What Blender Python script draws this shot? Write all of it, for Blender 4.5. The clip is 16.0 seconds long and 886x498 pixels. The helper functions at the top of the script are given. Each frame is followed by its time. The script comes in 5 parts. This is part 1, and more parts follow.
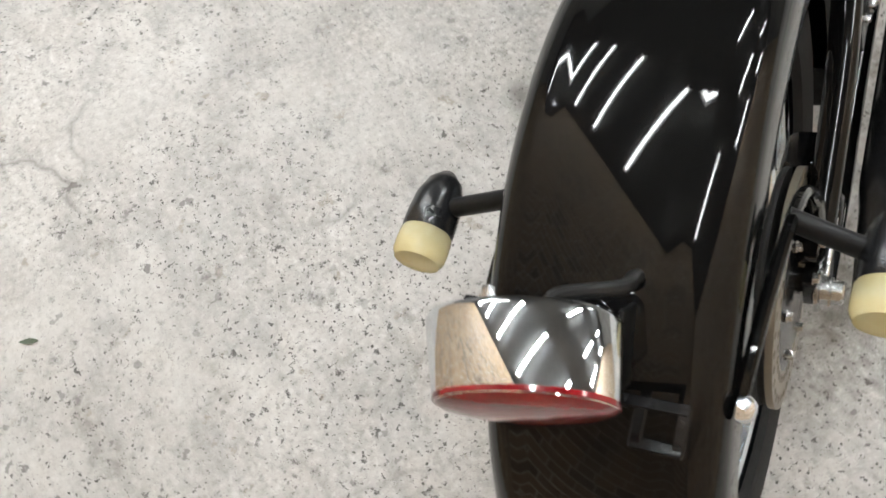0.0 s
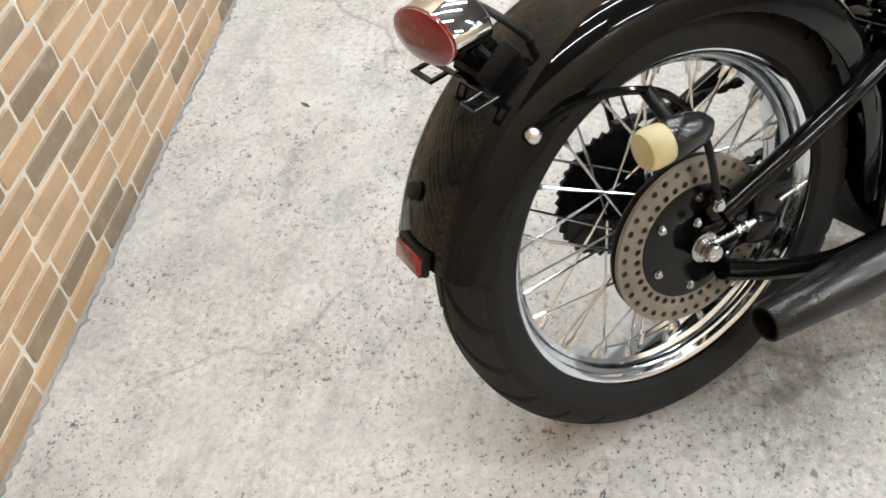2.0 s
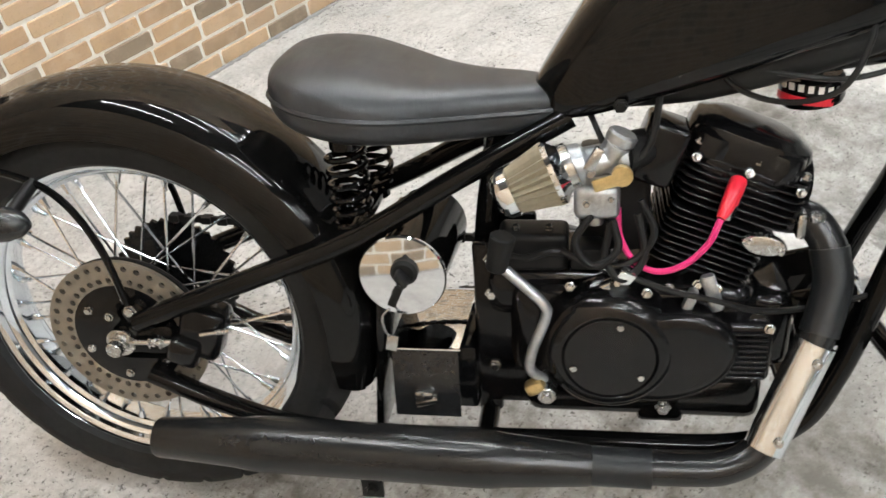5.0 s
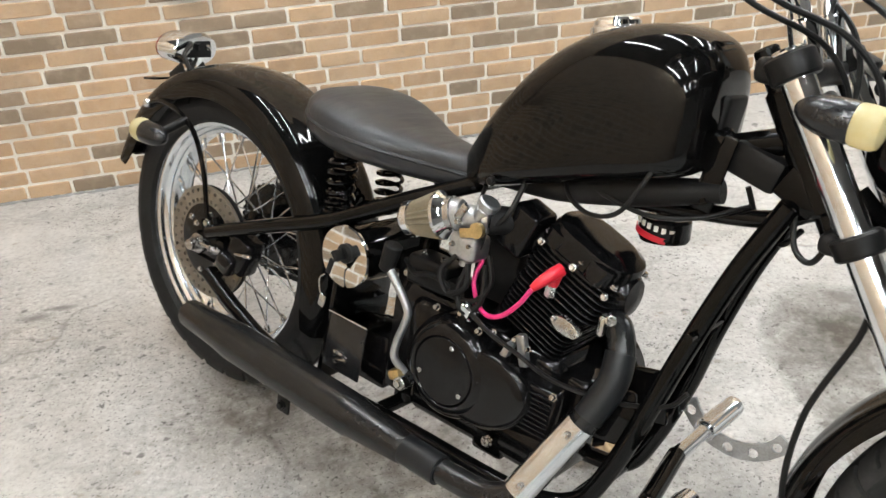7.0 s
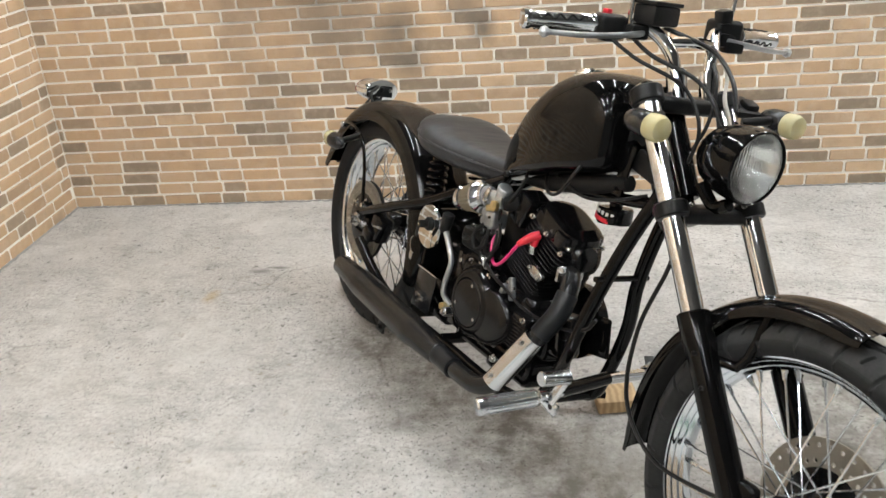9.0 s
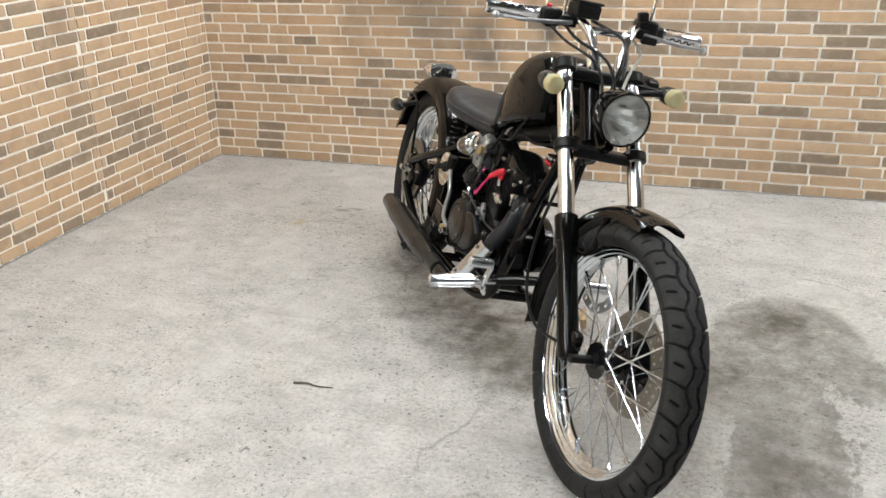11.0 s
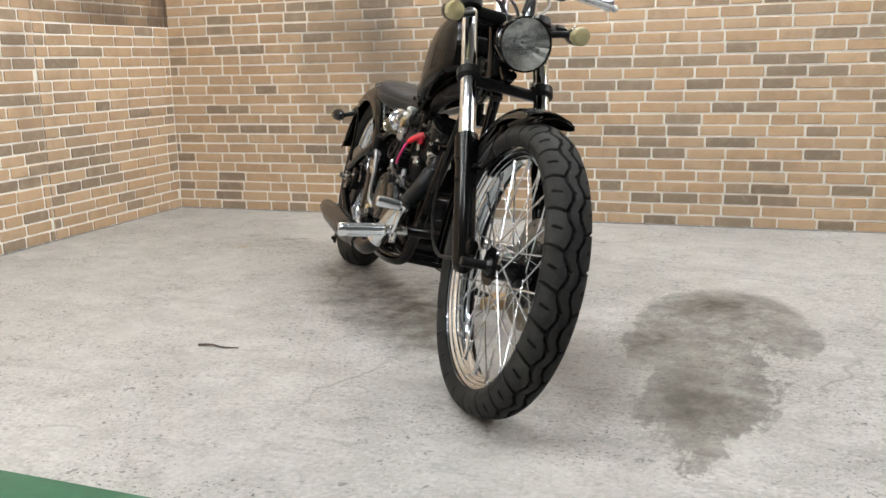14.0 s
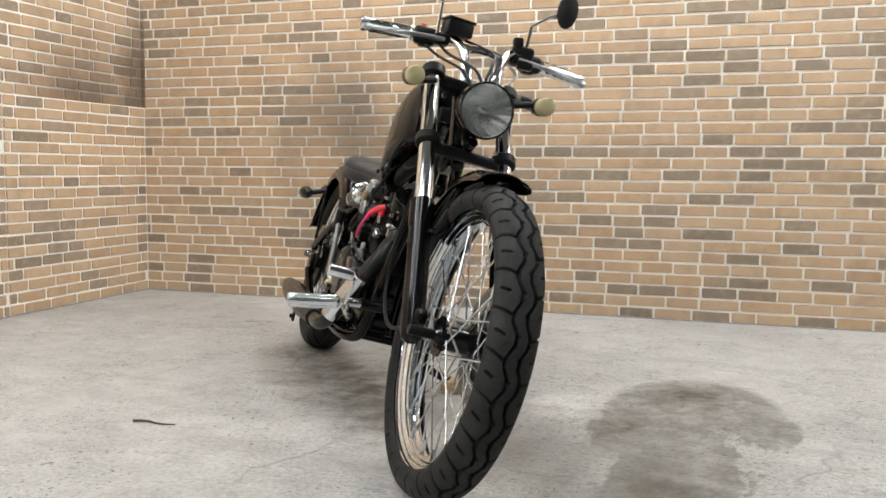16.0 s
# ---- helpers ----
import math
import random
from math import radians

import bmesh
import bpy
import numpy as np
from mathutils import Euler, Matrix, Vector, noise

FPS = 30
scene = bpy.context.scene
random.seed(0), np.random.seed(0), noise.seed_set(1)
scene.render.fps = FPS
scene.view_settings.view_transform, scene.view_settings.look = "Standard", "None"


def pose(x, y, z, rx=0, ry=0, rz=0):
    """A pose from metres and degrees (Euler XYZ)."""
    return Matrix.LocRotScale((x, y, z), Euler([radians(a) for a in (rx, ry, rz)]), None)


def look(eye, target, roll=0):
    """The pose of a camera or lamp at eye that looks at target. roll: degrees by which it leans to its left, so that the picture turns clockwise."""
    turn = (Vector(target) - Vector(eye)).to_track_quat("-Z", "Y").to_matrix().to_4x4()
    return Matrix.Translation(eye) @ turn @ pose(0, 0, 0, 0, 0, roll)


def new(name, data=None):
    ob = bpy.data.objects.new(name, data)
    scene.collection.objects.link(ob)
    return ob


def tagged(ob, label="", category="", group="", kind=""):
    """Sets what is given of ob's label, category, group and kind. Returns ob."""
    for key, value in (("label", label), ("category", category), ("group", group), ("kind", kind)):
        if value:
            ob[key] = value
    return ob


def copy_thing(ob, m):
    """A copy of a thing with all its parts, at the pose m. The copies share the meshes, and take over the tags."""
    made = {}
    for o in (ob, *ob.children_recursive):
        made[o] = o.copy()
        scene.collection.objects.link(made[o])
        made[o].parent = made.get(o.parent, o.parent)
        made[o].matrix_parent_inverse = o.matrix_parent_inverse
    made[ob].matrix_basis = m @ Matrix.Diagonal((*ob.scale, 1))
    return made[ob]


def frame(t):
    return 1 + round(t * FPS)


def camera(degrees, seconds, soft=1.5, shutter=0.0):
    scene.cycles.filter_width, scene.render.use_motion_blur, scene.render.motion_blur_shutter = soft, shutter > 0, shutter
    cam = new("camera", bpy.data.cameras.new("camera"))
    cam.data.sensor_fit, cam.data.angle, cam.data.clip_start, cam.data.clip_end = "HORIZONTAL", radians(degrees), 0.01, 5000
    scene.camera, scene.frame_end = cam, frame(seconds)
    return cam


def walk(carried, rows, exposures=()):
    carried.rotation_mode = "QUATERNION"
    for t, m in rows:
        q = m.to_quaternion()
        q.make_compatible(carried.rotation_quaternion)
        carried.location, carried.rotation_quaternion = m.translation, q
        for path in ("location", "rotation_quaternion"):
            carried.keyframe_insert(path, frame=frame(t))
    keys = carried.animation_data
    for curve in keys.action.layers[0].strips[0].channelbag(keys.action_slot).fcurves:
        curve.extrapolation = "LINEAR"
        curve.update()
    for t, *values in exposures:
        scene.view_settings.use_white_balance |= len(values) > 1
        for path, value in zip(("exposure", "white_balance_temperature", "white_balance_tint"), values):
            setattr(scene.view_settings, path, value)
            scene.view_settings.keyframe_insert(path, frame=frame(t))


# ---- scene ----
cam = camera(53.5, 16.0, shutter=0.25)
PATH = [
    (0, (-0.128, 0.399, 1.1), (0.717, 0.09, -0.686), -14.0),
    (0.5, (-0.33, 0.429, 1.086), (0.758, 0.107, -0.562), -6.1),
    (1, (-0.513, 0.426, 1.101), (0.646, 0.279, -0.523), -3.6),
    (1.5, (-0.684, 0.293, 1.103), (0.561, 0.384, -0.46), -3.3),
    (2, (-0.766, 0.133, 1.144), (0.538, 0.479, -0.332), -6.0),
    (2.5, (-0.696, -0.028, 1.143), (0.587, 0.443, -0.317), -3.1),
    (3, (-0.619, -0.198, 1.169), (0.594, 0.479, -0.27), -5.6),
    (3.5, (-0.557, -0.361, 1.161), (0.616, 0.466, -0.232), -8.2),
    (4, (-0.452, -0.633, 1.18), (0.606, 0.419, -0.152), -10.3),
    (4.5, (-0.332, -0.789, 1.165), (0.711, 0.301, -0.148), -10.5),
    (5, (-0.148, -0.927, 1.173), (0.744, 0.236, -0.187), -8.7),
    (5.2, (-0.109, -0.964, 1.182), (0.755, 0.221, -0.178), -7.6),
    (7.3, (0.295, -1.644, 1.225), (0.467, 0.068, 0.206), -3.0),
    (7.5, (0.332, -1.705, 1.241), (0.452, 0.022, 0.241), -3.4),
    (8, (0.487, -1.877, 1.229), (0.413, -0.113, 0.289), -1.7),
    (8.5, (0.618, -2.034, 1.28), (0.389, -0.255, 0.395), -4.3),
    (9, (0.713, -2.231, 1.273), (0.342, -0.45, 0.442), -4.5),
    (9.2, (0.753, -2.309, 1.276), (0.353, -0.536, 0.443), -4.0),
    (11.3, (1.423, -2.849, 1.26), (0.669, -1.145, 0.534), -1.8),
    (11.5, (1.474, -2.873, 1.261), (0.722, -1.158, 0.56), -2.1),
    (12, (1.559, -2.852, 1.219), (0.817, -1.129, 0.526), -1.7),
    (12.5, (1.571, -2.814, 1.094), (0.804, -1.092, 0.425), -0.4),
    (13, (1.556, -2.802, 0.911), (0.858, -1.004, 0.384), 1.1),
    (13.5, (1.568, -2.831, 0.783), (0.774, -1.032, 0.419), -1.5),
    (14, (1.587, -2.792, 0.723), (0.813, -0.996, 0.305), -1.3),
    (14.5, (1.618, -2.733, 0.686), (0.737, -0.972, 0.338), -1.8),
    (15, (1.618, -2.687, 0.648), (0.744, -0.917, 0.326), -0.9),
    (15.5, (1.621, -2.675, 0.633), (0.787, -0.872, 0.398), -0.8),
    (16, (1.622, -2.67, 0.628), (0.857, -0.831, 0.445), 0.4),
]
EXPOSURES = [(0.0, 0.37), (1.0, 0.46), (2.0, 0.52), (2.5, 0.66), (3.0, 0.74), (3.5, 0.8), (4.0, 0.7), (4.5, 0.53), (5.2, 0.52), (7.5, 0.42), (8.0, 0.42), (8.5, 0.44), (9.0, 0.28), (11.5, 0.21), (12.5, 0.24), (13.0, 0.21), (14.0, 0.14), (16.0, 0.10)]
walk(cam, [(t, look(eye, target, roll)) for t, eye, target, roll in PATH], EXPOSURES)

# lamps: strength of the tubes and their places on the ceiling (each runs along y)
TUBE_STRENGTH = 126.0
# both tubes at x = -1.0 are added extras; the -4.3 one brightens the west floor
TUBES = [(x, 0.2) for x in (-0.2, 0.9, 2.0, 3.1, 4.2)] + [(x, -2.05) for x in (-1.0, -0.2, 0.9)] + [(x, -4.3) for x in (-1.0, -0.2, 0.9)]


# the bay's own axes: its corner and its turn on the plan
WALL_X, WALL_Y, TURN = -1.478, 1.008, 4.2
CORNER = (-1.490, 0.880)
ROOM = Matrix.Translation((*CORNER, 0)) @ pose(0, 0, 0, 0, 0, TURN) @ Matrix.Translation((-WALL_X, -WALL_Y, 0))


# ---- light: two rows of ceiling tubes, set with the room further down ----
world = bpy.data.worlds.new("world")
scene.world = world
world.use_nodes = True
world.node_tree.nodes["Background"].inputs[0].default_value = (0.9, 0.95, 1.0, 1)
world.node_tree.nodes["Background"].inputs[1].default_value = 0.02


# ---- materials ----
def nodes_of(name):
    m = bpy.data.materials.new(name)
    m.use_nodes = True
    t = m.node_tree
    return m, t, t.nodes["Principled BSDF"]


def add(t, kind, **inputs):
    n = t.nodes.new(kind)
    for key, value in inputs.items():
        n.inputs[key.replace("_", " ")].default_value = value
    return n


def ramp(t, fac, stops):
    n = t.nodes.new("ShaderNodeValToRGB")
    e = n.color_ramp.elements
    while len(e) < len(stops):
        e.new(0.5)
    for k, (p, c) in zip(e, stops):
        k.position = p
        k.color = c if len(c) == 4 else (*c, 1)
    t.links.new(fac, n.inputs[0])
    return n.outputs[0]


def mix(t, a, b, fac, kind="MIX"):
    n = t.nodes.new("ShaderNodeMix")
    n.data_type, n.blend_type = "RGBA", kind
    for sock, v in ((n.inputs[0], fac), (n.inputs[6], a), (n.inputs[7], b)):
        if isinstance(v, bpy.types.NodeSocket):
            t.links.new(v, sock)
        else:
            sock.default_value = v if isinstance(v, float) else (*v, 1)
    return n.outputs[2]


def math_node(t, op, a, b=0.0, c=0.0):
    n = t.nodes.new("ShaderNodeMath")
    n.operation = op
    for sock, v in zip(n.inputs, (a, b, c)):
        if isinstance(v, bpy.types.NodeSocket):
            t.links.new(v, sock)
        else:
            sock.default_value = v
    return n.outputs[0]


def noise_of(t, scale, detail=4.0, rough=0.55, vec=None):
    n = add(t, "ShaderNodeTexNoise", Scale=scale, Detail=detail, Roughness=rough)
    if vec is None:
        vec = t.nodes.new("ShaderNodeTexCoord").outputs["Object"]
    t.links.new(vec, n.inputs["Vector"])
    return n.outputs["Fac"]


def bump(t, b, height, strength, distance):
    n = add(t, "ShaderNodeBump", Strength=strength, Distance=distance)
    t.links.new(height, n.inputs["Height"])
    t.links.new(n.outputs[0], b.inputs["Normal"])


def surface(name, col, rough=0.5, metal=0.0, var=0.2, scale=30.0, grain=0.0, gscale=300.0, coat=0.0, rvar=0.15, spec=0.5):
    """A plain painted, plastic or metal surface with soft stains, fine grain and uneven gloss."""
    m, t, b = nodes_of(name)
    n1, n2 = noise_of(t, scale), noise_of(t, scale * 9, 3.0)
    f = math_node(t, "MULTIPLY_ADD", n2, 0.4, math_node(t, "MULTIPLY", n1, 0.6))
    lo, hi = [c * (1 - var) for c in col], [min(1.0, c * (1 + var)) for c in col]
    t.links.new(ramp(t, f, [(0.3, lo), (0.7, hi)]), b.inputs["Base Color"])
    r = math_node(t, "MULTIPLY_ADD", f, rvar * 2, rough - rvar)
    t.links.new(math_node(t, "MAXIMUM", r, 0.02), b.inputs["Roughness"])
    b.inputs["Metallic"].default_value = metal
    b.inputs["Specular IOR Level"].default_value = spec
    b.inputs["Coat Weight"].default_value = coat
    b.inputs["Coat Roughness"].default_value = 0.03
    if grain:
        bump(t, b, noise_of(t, gscale, 5.0), grain, 0.002)
    return m


PAINT = surface("black_gloss_paint", (0.003, 0.003, 0.003), 0.05, var=0.1, rvar=0.006, spec=0.23)
FRAME_BLACK = surface("black_frame_paint", (0.003, 0.003, 0.003), 0.06, var=0.3, rvar=0.02, spec=0.19)
SATIN = surface("satin_black", (0.008, 0.008, 0.008), 0.36, var=0.3, rvar=0.08, grain=0.12, gscale=500, spec=0.15)
ENGINE_BLACK = surface("engine_black", (0.0045, 0.0045, 0.0048), 0.10, var=0.35, rvar=0.04, grain=0.06, gscale=350, spec=0.24)
PIPE_BLACK = surface("heatproof_black", (0.010, 0.0102, 0.0106), 0.25, var=0.05, rvar=0.006, spec=0.36)
PIPE_GREY = surface("grey_heat_paint", (0.010, 0.0112, 0.0125), 0.38, var=0.2, rvar=0.06, grain=0.12, gscale=500, spec=0.25)
SHELL = surface("black_lamp_shell", (0.012, 0.0125, 0.0135), 0.24, var=0.15, rvar=0.03, spec=0.45)
RUBBER = surface("black_rubber", (0.008, 0.008, 0.008), 0.55, var=0.25, rvar=0.08, grain=0.2, gscale=700, spec=0.18)
TYRE = surface("tyre_rubber", (0.017, 0.017, 0.0172), 0.6, var=0.3, scale=14, rvar=0.08, grain=0.2, gscale=500, spec=0.12)
# paler rubber for the lugs: dusty scuffs plus the light from above, as colour
TREAD = surface("scuffed_lit_tread", (0.028, 0.028, 0.0276), 0.7, var=0.35, scale=22, rvar=0.08, grain=0.25, gscale=400, spec=0.12)

CHROME = surface("chrome", (0.72, 0.75, 0.775), 0.035, 1.0, var=0.04, rvar=0.02)
RIM_CHROME = surface("rim_chrome", (0.74, 0.80, 0.86), 0.10, 1.0, var=0.06, scale=60, rvar=0.03)
STEEL = surface("worn_steel", (0.46, 0.46, 0.45), 0.26, 1.0, var=0.2, rvar=0.1)
SPOKE = surface("spoke_steel", (0.70, 0.73, 0.76), 0.20, 1.0, var=0.1, rvar=0.06)
ALLOY = surface("cast_alloy", (0.44, 0.46, 0.475), 0.34, 0.9, var=0.3, rvar=0.1, grain=0.25, gscale=400)
POLISHED = surface("polished_alloy", (0.72, 0.76, 0.80), 0.15, 1.0, var=0.08, rvar=0.06)
DISC = surface("brake_disc_steel", (0.225, 0.20, 0.162), 0.40, 0.6, var=0.12, rvar=0.08, scale=60)
BRASS = surface("yellow_zinc", (0.56, 0.43, 0.21), 0.33, 0.9, var=0.3)
REFLECTOR = surface("bright_reflector", (0.97, 0.98, 0.97), 0.11, 1.0, var=0.03, rvar=0.05, grain=0.12, gscale=60)
RED_LENS = surface("red_lens", (0.17, 0.004, 0.007), 0.10, var=0.3, scale=60, coat=0.6, rvar=0.03)
RED_CAP = surface("red_silicone", (0.62, 0.02, 0.04), 0.3, var=0.15, rvar=0.08)
PINK_WIRE = surface("magenta_wire", (0.65, 0.03, 0.17), 0.3, var=0.1, rvar=0.06)
CABLE = surface("black_cable", (0.008, 0.008, 0.008), 0.40, var=0.2, spec=0.2)
GREY_CABLE = surface("grey_cable", (0.33, 0.31, 0.27), 0.4, var=0.2)
PLEAT = surface("filter_pleat", (0.185, 0.158, 0.108), 0.75, var=0.2, grain=0.3)
WHITE_PLASTIC = surface("white_enamel", (0.75, 0.74, 0.70), 0.4, var=0.06)


def leather():
    """Tight black leather: fine grain, soft creases and a worn sheen."""
    m, t, b = nodes_of("black_leather")
    pos = t.nodes.new("ShaderNodeTexCoord").outputs["Object"]
    stretch = t.nodes.new("ShaderNodeMapping")
    stretch.inputs["Scale"].default_value = (34.0, 9.0, 22.0)
    stretch.inputs["Rotation"].default_value = (0, 0, 0.5)
    t.links.new(pos, stretch.inputs["Vector"])
    crease = noise_of(t, 1.0, 3.0, 0.5, stretch.outputs[0])
    fine = noise_of(t, 420.0, 4.0)
    t.links.new(ramp(t, crease, [(0.3, (0.016, 0.0175, 0.020)), (0.7, (0.026, 0.028, 0.0315))]), b.inputs["Base Color"])
    t.links.new(math_node(t, "MULTIPLY_ADD", noise_of(t, 20.0), 0.16, 0.30), b.inputs["Roughness"])
    b.inputs["Specular IOR Level"].default_value = 0.38
    bump(t, b, math_node(t, "MULTIPLY_ADD", fine, 0.10, crease), 0.45, 0.006)
    return m


LEATHER = leather()


def aged_lens():
    """Yellowed clear plastic, cloudy and a little see-through."""
    m, t, b = nodes_of("aged_lens")
    n = noise_of(t, 45.0, 4.0)
    t.links.new(ramp(t, n, [(0.3, (0.88, 0.76, 0.38)), (0.7, (0.95, 0.87, 0.54))]), b.inputs["Base Color"])
    b.inputs["Transmission Weight"].default_value = 0.55
    b.inputs["Roughness"].default_value = 0.16
    b.inputs["IOR"].default_value = 1.40
    bump(t, b, n, 0.15, 0.002)
    return m


AMBER = aged_lens()


def wood():
    m, t, b = nodes_of("pale_wood")
    w = add(t, "ShaderNodeTexWave", Scale=18.0, Distortion=6.0, Detail=3.0)
    t.links.new(t.nodes.new("ShaderNodeTexCoord").outputs["Object"], w.inputs["Vector"])
    t.links.new(ramp(t, w.outputs["Fac"], [(0.1, (0.40, 0.27, 0.14)), (0.9, (0.54, 0.39, 0.22))]), b.inputs["Base Color"])
    b.inputs["Roughness"].default_value = 0.7
    bump(t, b, w.outputs["Fac"], 0.3, 0.002)
    return m


WOOD = wood()
TWIG = surface("dry_twig", (0.085, 0.065, 0.050), 0.8, var=0.4, scale=60, grain=0.4)


def dark_marks(t, c, pos):
    """Soft dark marks on the two brick walls, with uneven edges, laid out along the bay's own axes."""
    turn = t.nodes.new("ShaderNodeMapping")
    back = ROOM.inverted()
    turn.inputs["Rotation"].default_value = (0, 0, -radians(TURN))
    turn.inputs["Location"].default_value = back.translation
    t.links.new(pos, turn.inputs["Vector"])
    xyz = t.nodes.new("ShaderNodeSeparateXYZ")
    t.links.new(turn.outputs[0], xyz.inputs[0])
    rag = math_node(t, "MULTIPLY_ADD", noise_of(t, 4.0, 5.0, 0.6, pos), 1.3, -0.65)

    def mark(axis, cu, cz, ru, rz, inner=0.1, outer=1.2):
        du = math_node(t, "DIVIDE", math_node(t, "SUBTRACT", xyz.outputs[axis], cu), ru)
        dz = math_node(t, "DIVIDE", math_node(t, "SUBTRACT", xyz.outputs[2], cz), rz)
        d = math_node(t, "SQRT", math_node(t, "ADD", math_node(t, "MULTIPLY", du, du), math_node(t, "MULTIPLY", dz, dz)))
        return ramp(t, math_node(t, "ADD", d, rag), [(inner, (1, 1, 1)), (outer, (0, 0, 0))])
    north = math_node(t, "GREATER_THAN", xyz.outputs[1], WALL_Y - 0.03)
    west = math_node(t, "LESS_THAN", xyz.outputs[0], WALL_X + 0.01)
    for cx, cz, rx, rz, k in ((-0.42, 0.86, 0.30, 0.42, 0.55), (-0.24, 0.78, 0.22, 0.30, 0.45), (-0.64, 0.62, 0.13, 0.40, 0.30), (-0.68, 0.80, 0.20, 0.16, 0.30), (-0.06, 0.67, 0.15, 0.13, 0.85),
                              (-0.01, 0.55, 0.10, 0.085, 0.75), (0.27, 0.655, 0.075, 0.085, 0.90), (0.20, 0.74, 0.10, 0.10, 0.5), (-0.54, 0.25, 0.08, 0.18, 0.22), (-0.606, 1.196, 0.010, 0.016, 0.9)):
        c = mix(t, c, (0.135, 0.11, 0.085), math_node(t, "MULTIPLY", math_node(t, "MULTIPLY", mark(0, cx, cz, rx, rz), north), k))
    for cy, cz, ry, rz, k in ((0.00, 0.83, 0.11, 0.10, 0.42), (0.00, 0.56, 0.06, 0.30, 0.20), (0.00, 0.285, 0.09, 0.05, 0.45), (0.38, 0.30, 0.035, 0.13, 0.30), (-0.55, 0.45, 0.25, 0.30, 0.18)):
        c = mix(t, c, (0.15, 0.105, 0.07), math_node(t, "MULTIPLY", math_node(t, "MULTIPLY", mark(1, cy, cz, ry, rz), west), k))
    # above the ledge: darkest along the ledge and in the corner, fading upwards
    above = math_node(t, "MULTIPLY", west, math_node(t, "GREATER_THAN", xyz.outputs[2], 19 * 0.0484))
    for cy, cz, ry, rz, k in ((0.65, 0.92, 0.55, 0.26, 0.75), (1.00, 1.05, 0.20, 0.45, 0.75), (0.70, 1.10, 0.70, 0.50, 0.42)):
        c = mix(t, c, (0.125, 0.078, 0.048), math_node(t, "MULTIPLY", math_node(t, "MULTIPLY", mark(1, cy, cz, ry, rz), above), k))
    return c


def brick_material(name, per_object):
    m, t, b = nodes_of(name)
    if per_object:
        rnd = t.nodes.new("ShaderNodeObjectInfo").outputs["Random"]
    else:
        rnd = t.nodes.new("ShaderNodeNewGeometry").outputs["Random Per Island"]
    pos = t.nodes.new("ShaderNodeNewGeometry").outputs["Position"]
    hue = ramp(t, rnd, [(0.0, (0.241, 0.184, 0.128)), (0.12, (0.289, 0.219, 0.152)), (0.24, (0.337, 0.255, 0.177)), (0.29, (0.455, 0.310, 0.190)),
                        (0.50, (0.556, 0.374, 0.219)), (0.72, (0.535, 0.377, 0.238)), (0.88, (0.605, 0.423, 0.259)), (1.0, (0.487, 0.340, 0.219))])
    n1 = noise_of(t, 26.0, 4.0, 0.6, pos)
    n2 = noise_of(t, 190.0, 4.0, 0.65, pos)
    n3 = noise_of(t, 9.0, 5.0, 0.65, pos)
    c = mix(t, hue, (0.60, 0.47, 0.34), math_node(t, "MULTIPLY", ramp(t, n1, [(0.48, (0, 0, 0)), (0.72, (1, 1, 1))]), 0.36))
    c = mix(t, c, (0.27, 0.195, 0.13), math_node(t, "MULTIPLY", ramp(t, n3, [(0.50, (0, 0, 0)), (0.72, (1, 1, 1))]), 0.42))
    c = mix(t, c, (0.16, 0.10, 0.06), math_node(t, "MULTIPLY", ramp(t, n2, [(0.58, (0, 0, 0)), (0.74, (1, 1, 1))]), 0.40))
    c = dark_marks(t, c, pos)
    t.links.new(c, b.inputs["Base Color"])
    b.inputs["Roughness"].default_value = 0.62
    bump(t, b, math_node(t, "MULTIPLY_ADD", n2, 0.5, n1), 0.35, 0.003)
    return m


BRICK, BRICK_FAR = brick_material("brick_tile", True), brick_material("brick_tile_field", False)


def mortar():
    m, t, b = nodes_of("cream_mortar")
    pos = t.nodes.new("ShaderNodeNewGeometry").outputs["Position"]
    n1, n2 = noise_of(t, 7.0, 4.0, 0.6, pos), noise_of(t, 220.0, 4.0, 0.6, pos)
    c = ramp(t, n1, [(0.3, (0.86, 0.82, 0.74)), (0.7, (0.93, 0.91, 0.85))])
    c = mix(t, c, (0.45, 0.36, 0.27), math_node(t, "MULTIPLY", ramp(t, n2, [(0.56, (0, 0, 0)), (0.7, (1, 1, 1))]), 0.3))
    t.links.new(dark_marks(t, c, pos), b.inputs["Base Color"])
    b.inputs["Roughness"].default_value = 0.85
    bump(t, b, n2, 0.4, 0.003)
    return m


MORTAR = mortar()


